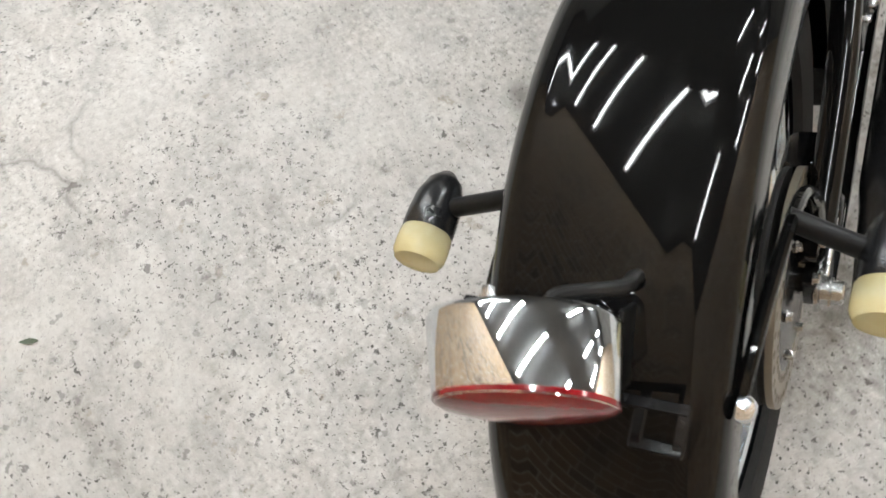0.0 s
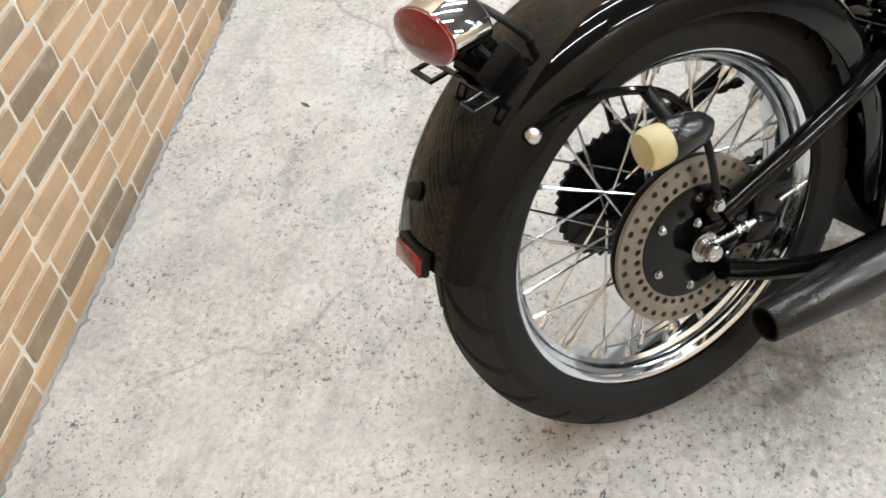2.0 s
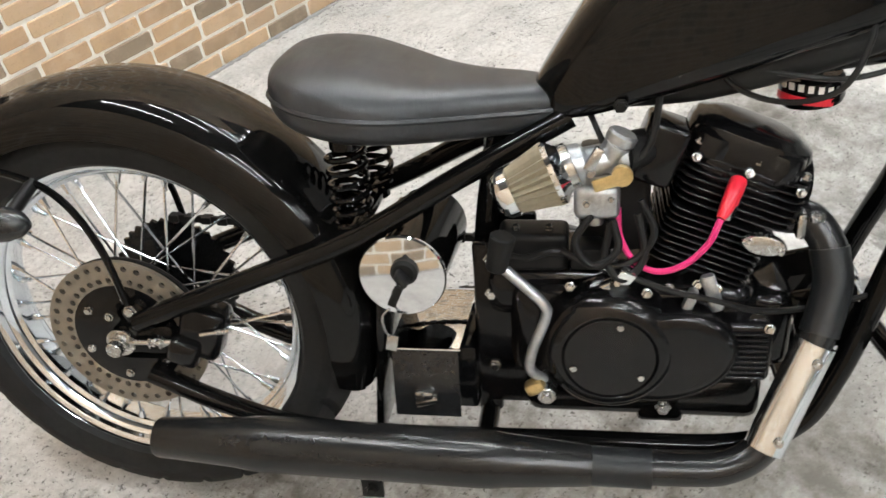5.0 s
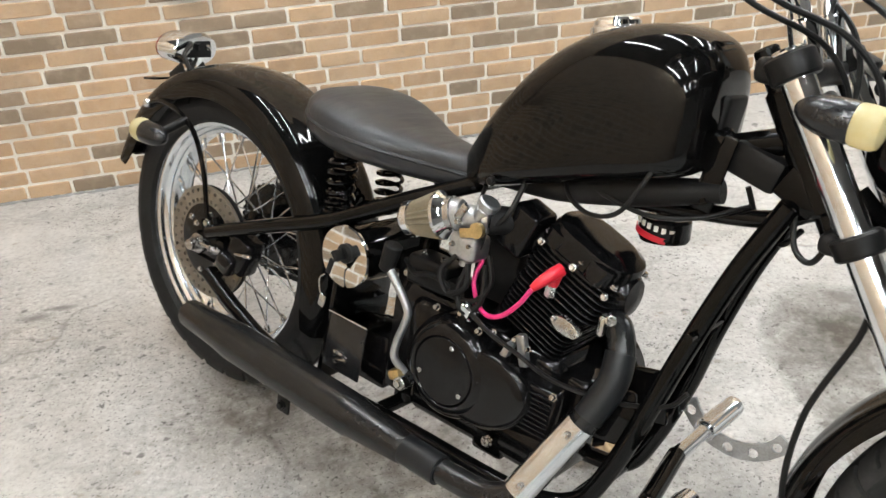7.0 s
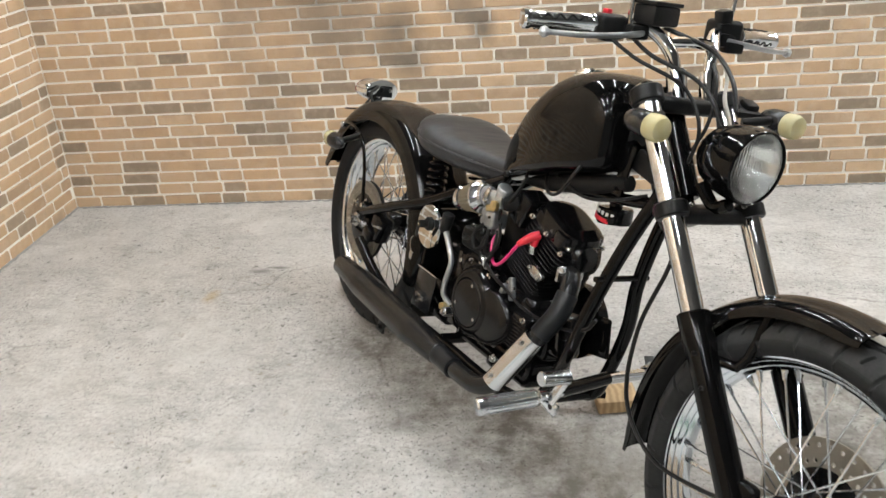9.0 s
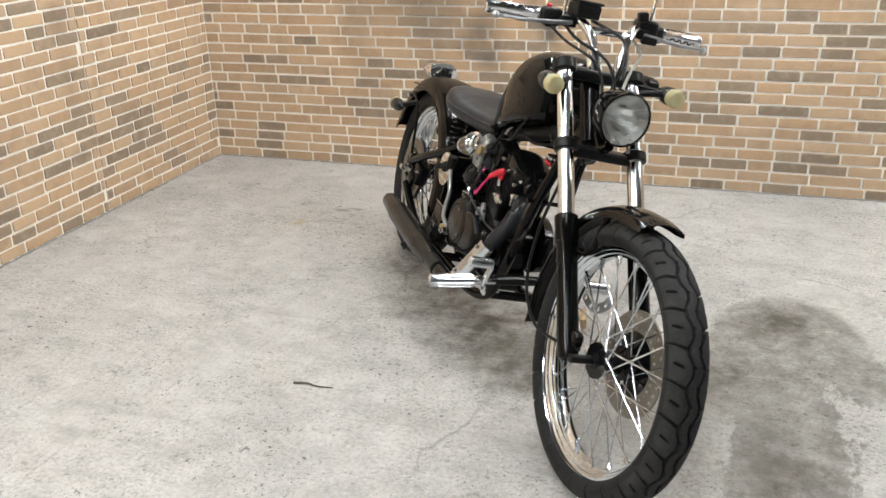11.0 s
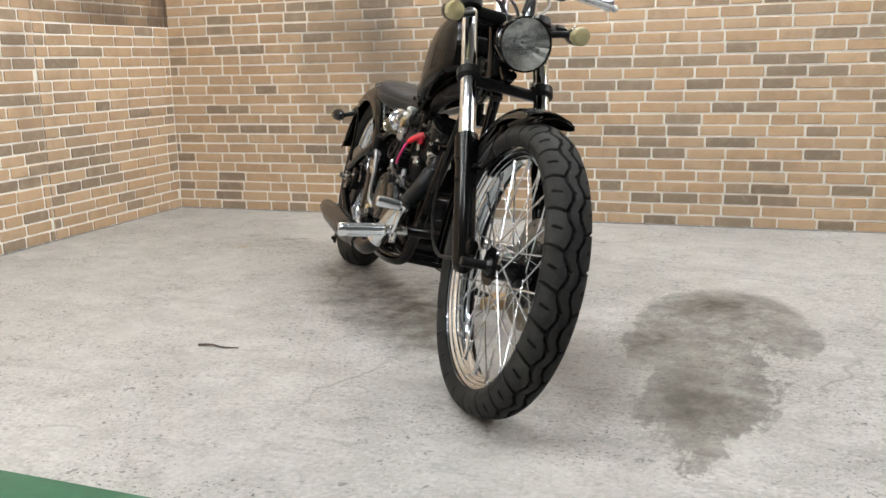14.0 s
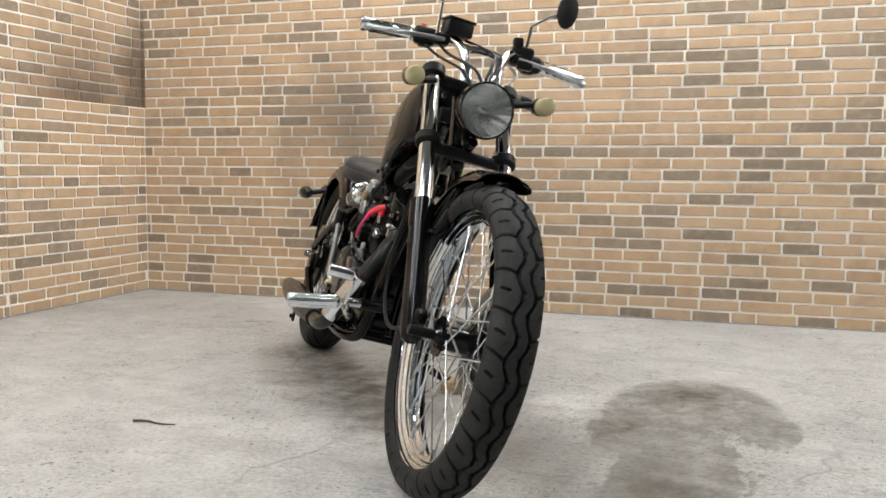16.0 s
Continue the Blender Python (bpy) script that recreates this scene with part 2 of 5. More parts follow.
def concrete():
    """Trowelled, spalled concrete: grey clouds, lighter worn crust, dark pits, cracks and an old damp stain."""
    m, t, b = nodes_of("worn_concrete")
    pos = t.nodes.new("ShaderNodeNewGeometry").outputs["Position"]
    cloud = noise_of(t, 1.6, 5.0, 0.55, pos)
    mid = noise_of(t, 9.0, 7.0, 0.68, pos)
    fine = noise_of(t, 75.0, 6.0, 0.72, pos)
    pit = noise_of(t, 46.0, 5.0, 0.72, pos)
    speck = noise_of(t, 130.0, 3.0, 0.6, pos)
    c = ramp(t, mid, [(0.28, (0.355, 0.342, 0.322)), (0.5, (0.485, 0.469, 0.446)), (0.72, (0.605, 0.588, 0.563))])
    c = mix(t, c, (0.29, 0.285, 0.272), math_node(t, "MULTIPLY", ramp(t, cloud, [(0.45, (0, 0, 0)), (0.70, (1, 1, 1))]), 0.5))
    c = mix(t, c, (0.66, 0.65, 0.63), math_node(t, "MULTIPLY", ramp(t, fine, [(0.46, (0, 0, 0)), (0.72, (1, 1, 1))]), 0.45))
    c = mix(t, c, (0.24, 0.235, 0.225), math_node(t, "MULTIPLY", ramp(t, fine, [(0.30, (1, 1, 1)), (0.45, (0, 0, 0))]), 0.55))
    xyz = t.nodes.new("ShaderNodeSeparateXYZ")
    t.links.new(pos, xyz.inputs[0])
    rag = math_node(t, "MULTIPLY_ADD", noise_of(t, 7.0, 9.0, 0.76, pos), 2.2, -1.1)

    def patch(spots, inner, outer):
        best = None
        for cx, cy, rx, ry in spots:
            dx = math_node(t, "DIVIDE", math_node(t, "SUBTRACT", xyz.outputs[0], cx), rx)
            dy = math_node(t, "DIVIDE", math_node(t, "SUBTRACT", xyz.outputs[1], cy), ry)
            d = math_node(t, "SQRT", math_node(t, "ADD", math_node(t, "MULTIPLY", dx, dx), math_node(t, "MULTIPLY", dy, dy)))
            best = d if best is None else math_node(t, "SMOOTH_MIN", best, d, 0.3)
        return ramp(t, math_node(t, "ADD", best, rag), [(inner, (1, 1, 1)), (outer, (0, 0, 0))])
    pits = math_node(t, "MAXIMUM", ramp(t, pit, [(0.605, (0, 0, 0)), (0.63, (1, 1, 1))]), ramp(t, speck, [(0.615, (0, 0, 0)), (0.64, (1, 1, 1))]))
    where = ramp(t, noise_of(t, 3.1, 5.0, 0.65, pos), [(0.42, (0.07, 0.07, 0.07)), (0.56, (1, 1, 1))])
    where = math_node(t, "MAXIMUM", where, patch(((0.32, 0.38, 0.42, 0.26), (-0.20, 0.05, 0.35, 0.30), (0.35, -0.45, 0.45, 0.38), (1.28, -0.60, 0.35, 0.55)), 0.6, 1.7))
    pits = math_node(t, "MULTIPLY", pits, where)
    c = mix(t, c, (0.06, 0.056, 0.052), math_node(t, "MULTIPLY", pits, 0.9))
    fleck = ramp(t, noise_of(t, 21.0, 4.0, 0.6, pos), [(0.64, (0, 0, 0)), (0.70, (1, 1, 1))])
    c = mix(t, c, (0.27, 0.225, 0.175), math_node(t, "MULTIPLY", fleck, 0.55))
    grit = noise_of(t, 88.0, 4.0, 0.7, pos)
    crust = ramp(t, noise_of(t, 17.0, 6.0, 0.7, pos), [(0.56, (0, 0, 0)), (0.66, (1, 1, 1))])
    c = mix(t, c, (0.23, 0.215, 0.19), math_node(t, "MULTIPLY", math_node(t, "MULTIPLY", crust, where), 0.5))
    rough_zone = ramp(t, noise_of(t, 2.2, 5.0, 0.6, pos), [(0.40, (0.25, 0.25, 0.25)), (0.60, (1, 1, 1))])
    c = mix(t, c, (0.20, 0.195, 0.185), math_node(t, "MULTIPLY", math_node(t, "MULTIPLY", ramp(t, grit, [(0.56, (0, 0, 0)), (0.63, (1, 1, 1))]), rough_zone), 0.48))
    c = mix(t, c, (0.72, 0.71, 0.69), math_node(t, "MULTIPLY", math_node(t, "MULTIPLY", ramp(t, grit, [(0.38, (1, 1, 1)), (0.45, (0, 0, 0))]), rough_zone), 0.45))
    bits = ramp(t, noise_of(t, 30.0, 3.0, 0.55, pos), [(0.655, (0, 0, 0)), (0.685, (1, 1, 1))])
    strewn = ramp(t, noise_of(t, 1.4, 3.0, 0.5, pos), [(0.42, (0.25, 0.25, 0.25)), (0.60, (1, 1, 1))])
    c = mix(t, c, (0.11, 0.105, 0.098), math_node(t, "MULTIPLY", math_node(t, "MULTIPLY", bits, strewn), 0.75))
    # grey smears, drawn out one way
    sep = t.nodes.new("ShaderNodeMapping")
    sep.inputs["Scale"].default_value = (3.0, 9.0, 1.0)
    sep.inputs["Rotation"].default_value = (0, 0, 0.35)
    t.links.new(pos, sep.inputs["Vector"])
    smear = noise_of(t, 1.5, 7.0, 0.7, sep.outputs[0])
    c = mix(t, c, (0.20, 0.195, 0.185), math_node(t, "MULTIPLY", ramp(t, smear, [(0.52, (0, 0, 0)), (0.72, (1, 1, 1))]), 0.42))
    blot = noise_of(t, 13.0, 5.0, 0.7, pos)
    c = mix(t, c, (0.12, 0.115, 0.108), math_node(t, "MULTIPLY", math_node(t, "MULTIPLY", ramp(t, blot, [(0.63, (0, 0, 0)), (0.69, (1, 1, 1))]), where), 0.6))
    # hairline cracks: edges of a large warped cell pattern
    wob = add(t, "ShaderNodeTexNoise", Scale=3.0, Detail=5.0)
    t.links.new(pos, wob.inputs["Vector"])
    warped = mix(t, pos, wob.outputs["Color"], 0.22)
    v = add(t, "ShaderNodeTexVoronoi", Scale=1.15)
    v.feature = "DISTANCE_TO_EDGE"
    t.links.new(warped, v.inputs["Vector"])
    crack = ramp(t, v.outputs["Distance"], [(0.0, (1, 1, 1)), (0.006, (0, 0, 0))])
    gate = ramp(t, noise_of(t, 2.3, 3.0, 0.5, pos), [(0.50, (0, 0, 0)), (0.60, (1, 1, 1))])
    crack = math_node(t, "MULTIPLY", crack, gate)
    c = mix(t, c, (0.12, 0.11, 0.10), math_node(t, "MULTIPLY", crack, 0.5))
    # damp stain beside the front wheel: a dome with a soft rim and a tongue with frayed sides; old oil and painted
    # shade under the motorcycle
    comb = t.nodes.new("ShaderNodeMapping")
    comb.inputs["Scale"].default_value = (13.0, 6.5, 1.0)
    t.links.new(pos, comb.inputs["Vector"])
    fray = math_node(t, "MULTIPLY_ADD", noise_of(t, 1.0, 9.0, 0.72, comb.outputs[0]), 2.0, -1.0)
    south = ramp(t, math_node(t, "MULTIPLY_ADD", xyz.outputs[1], -1.0, 0.0), [(0.25, (0.16, 0.16, 0.16)), (0.55, (1, 1, 1))])
    fray = math_node(t, "MULTIPLY", fray, south)

    def damp(spots, inner, outer):
        best = None
        for cx, cy, rx, ry in spots:
            dx = math_node(t, "DIVIDE", math_node(t, "SUBTRACT", xyz.outputs[0], cx), rx)
            dy = math_node(t, "DIVIDE", math_node(t, "SUBTRACT", xyz.outputs[1], cy), ry)
            d = math_node(t, "SQRT", math_node(t, "ADD", math_node(t, "MULTIPLY", dx, dx), math_node(t, "MULTIPLY", dy, dy)))
            best = d if best is None else math_node(t, "SMOOTH_MIN", best, d, 0.25)
        return ramp(t, math_node(t, "ADD", best, fray), [(inner, (1, 1, 1)), (outer, (0, 0, 0))])
    wet = damp(((1.36, -0.32, 0.24, 0.34), (1.395, -0.86, 0.155, 0.40), (1.24, -0.58, 0.10, 0.20), (1.55, -0.46, 0.10, 0.12)), 0.86, 1.10)
    core = damp(((1.34, -0.20, 0.15, 0.16), (1.38, -0.98, 0.12, 0.22), (1.18, -0.55, 0.12, 0.16)), 0.3, 1.3)
    cloudy = ramp(t, math_node(t, "MULTIPLY_ADD", blot, 0.5, math_node(t, "MULTIPLY", mid, 0.5)), [(0.40, (0.30, 0.30, 0.30)), (0.56, (1, 1, 1))])
    wet = math_node(t, "MULTIPLY", wet, math_node(t, "MULTIPLY_ADD", core, 0.28, math_node(t, "MULTIPLY", cloudy, 0.72)))
    c = mix(t, c, (0.082, 0.073, 0.060), wet)
    # soft shadow around the front wheel, put into the floor colour
    dull = patch(((1.12, -0.86, 0.42, 0.46), (0.75, -0.62, 0.30, 0.26)), 0.2, 1.6)
    c = mix(t, c, (0.19, 0.182, 0.168), math_node(t, "MULTIPLY", dull, 0.52))
    ochre = patch(((-0.556, 0.12, 0.035, 0.055),), 0.2, 1.3)
    c = mix(t, c, (0.42, 0.30, 0.13), math_node(t, "MULTIPLY", ochre, 0.6))
    chip = patch(((-0.455, 0.305, 0.050, 0.022), (-0.40, 0.335, 0.05, 0.015), (0.53, -0.03, 0.05, 0.04)), 0.3, 1.0)
    c = mix(t, c, (0.13, 0.125, 0.115), math_node(t, "MULTIPLY", chip, 0.75))
    # oil stains, deepened to paint in the motorcycle's shadow along its line
    oil_and_shade = patch(((0.30, -0.34, 0.24, 0.24), (0.50, -0.52, 0.22, 0.24), (0.06, -0.10, 0.20, 0.18), (0.66, -0.72, 0.18, 0.20)), 0.4, 1.5)
    oil_and_shade = math_node(t, "MULTIPLY", oil_and_shade, ramp(t, blot, [(0.38, (0.15, 0.15, 0.15)), (0.60, (1, 1, 1))]))
    c = mix(t, c, (0.12, 0.105, 0.085), math_node(t, "MULTIPLY", oil_and_shade, 0.85))
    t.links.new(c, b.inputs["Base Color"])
    r = math_node(t, "MULTIPLY_ADD", mid, 0.34, 0.31)
    t.links.new(math_node(t, "MULTIPLY_ADD", wet, -0.12, r), b.inputs["Roughness"])
    b.inputs["Specular IOR Level"].default_value = 0.35
    h = math_node(t, "SUBTRACT", math_node(t, "MULTIPLY_ADD", fine, 0.35, mid), math_node(t, "MULTIPLY", math_node(t, "MAXIMUM", pits, crack), 0.5))
    bump(t, b, h, 0.36, 0.005)
    return m


CONCRETE = concrete()
GREEN_PAINT = surface("green_floor_paint", (0.035, 0.125, 0.066), 0.55, var=0.3, scale=20, grain=0.4)
LEAF = surface("dull_green_leaf", (0.060, 0.085, 0.052), 0.6, var=0.3, scale=80)
DARK_WALL = surface("dark_grey_wall", (0.30, 0.295, 0.285), 0.8, var=0.3, scale=2, grain=0.2)
CEILING = surface("ceiling_board", (0.09, 0.088, 0.085), 0.8, var=0.2, scale=2, grain=0.2)


def glow(name, col, strength):
    m, t, b = nodes_of(name)
    b.inputs["Base Color"].default_value = (*col, 1)
    b.inputs["Emission Color"].default_value = (*col, 1)
    b.inputs["Emission Strength"].default_value = strength
    return m


TUBE_GLOW = glow("lit_tube", (0.96, 1.0, 1.02), TUBE_STRENGTH)


def clear_glass():
    m, t, b = nodes_of("lens_glass")
    b.inputs["Base Color"].default_value = (0.95, 0.97, 0.97, 1)
    b.inputs["Roughness"].default_value = 0.03
    b.inputs["Transmission Weight"].default_value = 1.0
    b.inputs["IOR"].default_value = 1.45
    w = add(t, "ShaderNodeTexWave", Scale=55.0, Distortion=0.3, Detail=1.0)
    w.bands_direction = "Y"
    t.links.new(t.nodes.new("ShaderNodeTexCoord").outputs["Object"], w.inputs["Vector"])
    bump(t, b, w.outputs["Fac"], 0.14, 0.003)
    return m


GLASS = clear_glass()


# ---- mesh tools ----
def finish(name, bm, material, angle=35):
    bmesh.ops.recalc_face_normals(bm, faces=bm.faces)
    me = bpy.data.meshes.new(name)
    bm.to_mesh(me)
    bm.free()
    me.materials.append(material)
    me.shade_smooth()
    me.set_sharp_from_angle(angle=radians(angle))
    return me


def part(name, bm, material, parent, label="", angle=35):
    ob = new(name, finish(name, bm, material, angle))
    ob.parent = parent
    return tagged(ob, label)


def thing(name, bm, material, label, category, group="", kind="", angle=35):
    return tagged(new(name, finish(name, bm, material, angle)), label, category, group, kind)


def vec(*a):
    return Vector(a)


def rings(bm, loops, close=True, cap=True):
    rows = [[bm.verts.new(p) for p in loop] for loop in loops]
    n = len(rows[0])
    for a, c in zip(rows, rows[1:]):
        for i in range(n if close else n - 1):
            j = (i + 1) % n
            bm.faces.new((a[i], a[j], c[j], c[i]))
    if cap and close:
        bm.faces.new(rows[0][::-1])
        bm.faces.new(rows[-1])
    return rows


def smooth_path(pts, steps=6):
    p = [Vector(q) for q in pts]
    if len(p) < 3:
        return p
    out = []
    ext = [p[0] * 2 - p[1]] + p + [p[-1] * 2 - p[-2]]
    for a, b, c, d in zip(ext, ext[1:], ext[2:], ext[3:]):
        for k in range(steps):
            u = k / steps
            out.append(0.5 * (2 * b + (c - a) * u + (2 * a - 5 * b + 4 * c - d) * u * u + (3 * b - a - 3 * c + d) * u ** 3))
    return out + [p[-1]]


def tube(bm, pts, r, seg=10, smooth=True, steps=6, cap=True, flat=1.0):
    """A round bar along points; r: one radius or one for each point."""
    path = smooth_path(pts, steps) if smooth else [Vector(q) for q in pts]
    n = len(path)
    rad = [r] * n if not isinstance(r, (list, tuple)) else list(np.interp(np.linspace(0, 1, n), np.linspace(0, 1, len(r)), r))
    tan = [(path[min(i + 1, n - 1)] - path[max(i - 1, 0)]).normalized() for i in range(n)]
    side = tan[0].orthogonal().normalized()
    loops = []
    for p, tg, rr in zip(path, tan, rad):
        side = (side - tg * side.dot(tg)).normalized()
        up = tg.cross(side)
        loops.append([p + (side * math.cos(a) + up * math.sin(a) * flat) * rr for a in (2 * math.pi * k / seg for k in range(seg))])
    rings(bm, loops, cap=cap)
    return bm


def frame_of(axis):
    z = Vector(axis).normalized()
    x = z.orthogonal().normalized()
    if abs(z.y) > 0.9:
        x = Vector((1, 0, 0))
        x = (x - z * x.dot(z)).normalized()
    return x, z.cross(x), z


def lathe(bm, centre, axis, profile, seg=32, close=False, cap=True):
    """Turn (radius, height) pairs round an axis."""
    x, y, z = frame_of(axis)
    c = Vector(centre)
    loops = []
    for r, h in profile:
        r = max(r, 1e-4)
        loops.append([c + z * h + (x * math.cos(a) + y * math.sin(a)) * r for a in (2 * math.pi * k / seg for k in range(seg))])
    if close:
        rows = rings(bm, loops, cap=False)
        for i in range(seg):
            j = (i + 1) % seg
            bm.faces.new((rows[-1][i], rows[-1][j], rows[0][j], rows[0][i]))
    else:
        rings(bm, loops, cap=cap)
    return bm


def rod(bm, a, b, r, r2=None, seg=14, ch=0.15):
    """A straight bar with softly chamfered ends."""
    a, b = Vector(a), Vector(b)
    r2 = r if r2 is None else r2
    h = (b - a).length
    e = min(r, r2) * ch
    return lathe(bm, a, b - a, [(r - e, 0), (r, e), (r2, h - e), (r2 - e, h)], seg)


def block(bm, size, m=None, bevel=0.003, seg=2):
    made = bmesh.ops.create_cube(bm, size=1.0)["verts"]
    bmesh.ops.scale(bm, vec=size, verts=made)
    edges = list({e for v in made for e in v.link_edges})
    if bevel:
        made = list({v for f in bmesh.ops.bevel(bm, geom=edges, offset=bevel, segments=seg, affect="EDGES", profile=0.5)["faces"] for v in f.verts} | {v for v in made if v.is_valid})
    if m is not None:
        bmesh.ops.transform(bm, matrix=m, verts=made)
    return bm


def bolt(bm, centre, axis, r=0.006, h=0.006):
    r, h = r * 0.78, h * 0.9
    lathe(bm, centre, axis, [(r * 1.35, 0), (r * 1.35, h * 0.25), (r, h * 0.3), (r, h * 0.9), (r * 0.85, h)], 6)
    return bm


def coil(bm, base, axis, height, r, wire, turns, seg=7):
    x, y, z = frame_of(axis)
    n = turns * 16
    pts = [Vector(base) + z * height * i / n + (x * math.cos(2 * math.pi * i / 16) + y * math.sin(2 * math.pi * i / 16)) * r for i in range(n + 1)]
    return tube(bm, pts, wire, seg, smooth=False)


def B():
    return bmesh.new()


# ---- the bay: floor, two brick walls, ceiling with tubes, and the dark rest of the garage ----
ROW, TOP, JOINT = 0.0484, 2.7, 0.0082
NICHE, STEP, LEDGE = 0.014, 0.003, 19 * ROW
PANEL_Y = 0.100  # where the thicker lower panel of the west wall ends


def slab(name, lo, hi, material, label, category):
    bm = B()
    block(bm, [b - a for a, b in zip(lo, hi)], Matrix.Translation([(a + b) / 2 for a, b in zip(lo, hi)]), 0)
    ob = thing(name, bm, material, label, category, kind="structure")
    if name != "floor":
        ob.matrix_world = ROOM
    return ob


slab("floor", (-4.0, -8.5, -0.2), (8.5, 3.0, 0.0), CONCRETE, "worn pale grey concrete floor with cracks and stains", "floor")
wall_back = slab("wall_north", (WALL_X - 0.15, WALL_Y, 0.0), (7.0, WALL_Y + 0.12, TOP), MORTAR, "tan and brown brick tile wall with cream joints", "wall")
wall_panel = slab("wall_west_panel", (WALL_X - 0.20, PANEL_Y, 0.0), (WALL_X, WALL_Y, LEDGE), MORTAR, "tan and brown brick tile wall panel under a thin ledge", "wall")
wall_left = slab("wall_west", (WALL_X - 0.20, -7.0, 0.0), (WALL_X - STEP, PANEL_Y, TOP), MORTAR, "tan and brown brick tile wall beside the panel", "wall")
niche = slab("wall_west_niche", (WALL_X - 0.20, PANEL_Y, LEDGE), (WALL_X - NICHE, WALL_Y, TOP), MORTAR, "tan brick tile wall set back above a ledge, darker along its foot and corner", "wall")
slab("wall_south", (WALL_X - 0.2, -7.1, 0.0), (7.0, -7.0, TOP), DARK_WALL, "dark far wall of the garage", "wall")
slab("wall_east", (7.0, -7.1, 0.0), (7.1, WALL_Y + 0.12, TOP), DARK_WALL, "dark far wall of the garage", "wall")
slab("ceiling", (-4.0, -7.0, TOP), (7.0, 3.0, TOP + 0.1), CEILING, "dark grey board ceiling", "ceiling")


def base_joint(name, a, b, seed):
    """The crumbled dark joint where a wall meets the floor."""
    rnd = random.Random(seed)
    a, b = Vector(a), Vector(b)
    d = (b - a).normalized()
    side = Vector((d.y, -d.x, 0))
    n = int((b - a).length / 0.012)
    loops = []
    for i in range(n + 1):
        p = a.lerp(b, i / n)
        w, h = 0.004 + 0.010 * rnd.random() ** 2, 0.002 + 0.004 * rnd.random()
        loops.append([p - side * 0.002, p + side * w, p + side * w * 0.8 + Vector((0, 0, h)), p - side * 0.002 + Vector((0, 0, h))])
    bm = B()
    rings(bm, loops)
    thing(name, bm, DARK_WALL, "dark crumbled joint along the foot of the brick wall", "joint", kind="structure").matrix_world = ROOM


base_joint("trim", (WALL_X, WALL_Y - 0.004, 0.001), (5.5, WALL_Y - 0.004, 0.001), 4)
base_joint("trim", (WALL_X + 0.004, -4.0, 0.001), (WALL_X + 0.004, WALL_Y, 0.001), 6)


def ceiling_tube(x, y, z):
    body = thing("ceiling_light", block(B(), (1.25, 0.09, 0.05), None, 0.008), WHITE_PLASTIC, "white batten ceiling light with one lit fluorescent tube", "lamp", "ceiling lights")
    part("tube", rod(B(), (-0.59, 0, -0.045), (0.59, 0, -0.045), 0.016), TUBE_GLOW, body, "lit fluorescent tube")
    for s in (-1, 1):
        part("socket", block(B(), (0.02, 0.035, 0.05), Matrix.Translation((s * 0.60, 0, -0.04)), 0.004), WHITE_PLASTIC, body)
    body.matrix_world = ROOM @ pose(x, y, z - 0.025, 0, 0, 90)
    return body


first = ceiling_tube(*TUBES[0], TOP)
for tx, ty in TUBES[1:]:
    copy_thing(first, ROOM @ pose(tx, ty, TOP - 0.025, 0, 0, 90))


# ---- the brick tiles: running courses of stretchers and headers ----
def brick_mesh(w, h, d):
    """One tile, back at y = 0, face at y = -d, soft worn edges."""
    e = 0.0022
    loops = []
    for inset, depth in ((0, 0.0), (0, d * 0.45), (e, d)):
        x, z, k = w / 2 - inset, h / 2 - inset, 0.004
        loops.append([(-x + k, -depth, -z), (x - k, -depth, -z), (x, -depth, -z + k), (x, -depth, z - k), (x - k, -depth, z), (-x + k, -depth, z), (-x, -depth, z - k), (-x, -depth, -z + k)])
    return loops


BRICK_SIZES = [0.092, 0.118, 0.126, 0.136, 0.146, 0.152, 0.196]
BRICK_MESHES = []
for w in BRICK_SIZES:
    bm = B()
    rings(bm, brick_mesh(w, ROW - JOINT, 0.004), cap=True)
    BRICK_MESHES.append(finish("brick", bm, BRICK, 25))


def courses(u0, u1, v0, v1, seed):
    """Centres, size indices and widths of the tiles on one face; the end tiles are cut to fit."""
    rnd = random.Random(seed)
    v = v0
    while v < v1 - 0.02:
        u = u0 - rnd.uniform(0.0, 0.11)
        while u < u1 - 0.012:
            k = rnd.choices(range(7), (2, 4, 4, 4, 4, 3, 1))[0]
            w = BRICK_SIZES[k]
            a, b = max(u, u0 + 0.004), min(u + w, u1 - 0.004)
            if b - a > 0.015:
                yield (a + b) / 2, v + ROW / 2, k, b - a
            u += w + JOINT
        v += ROW


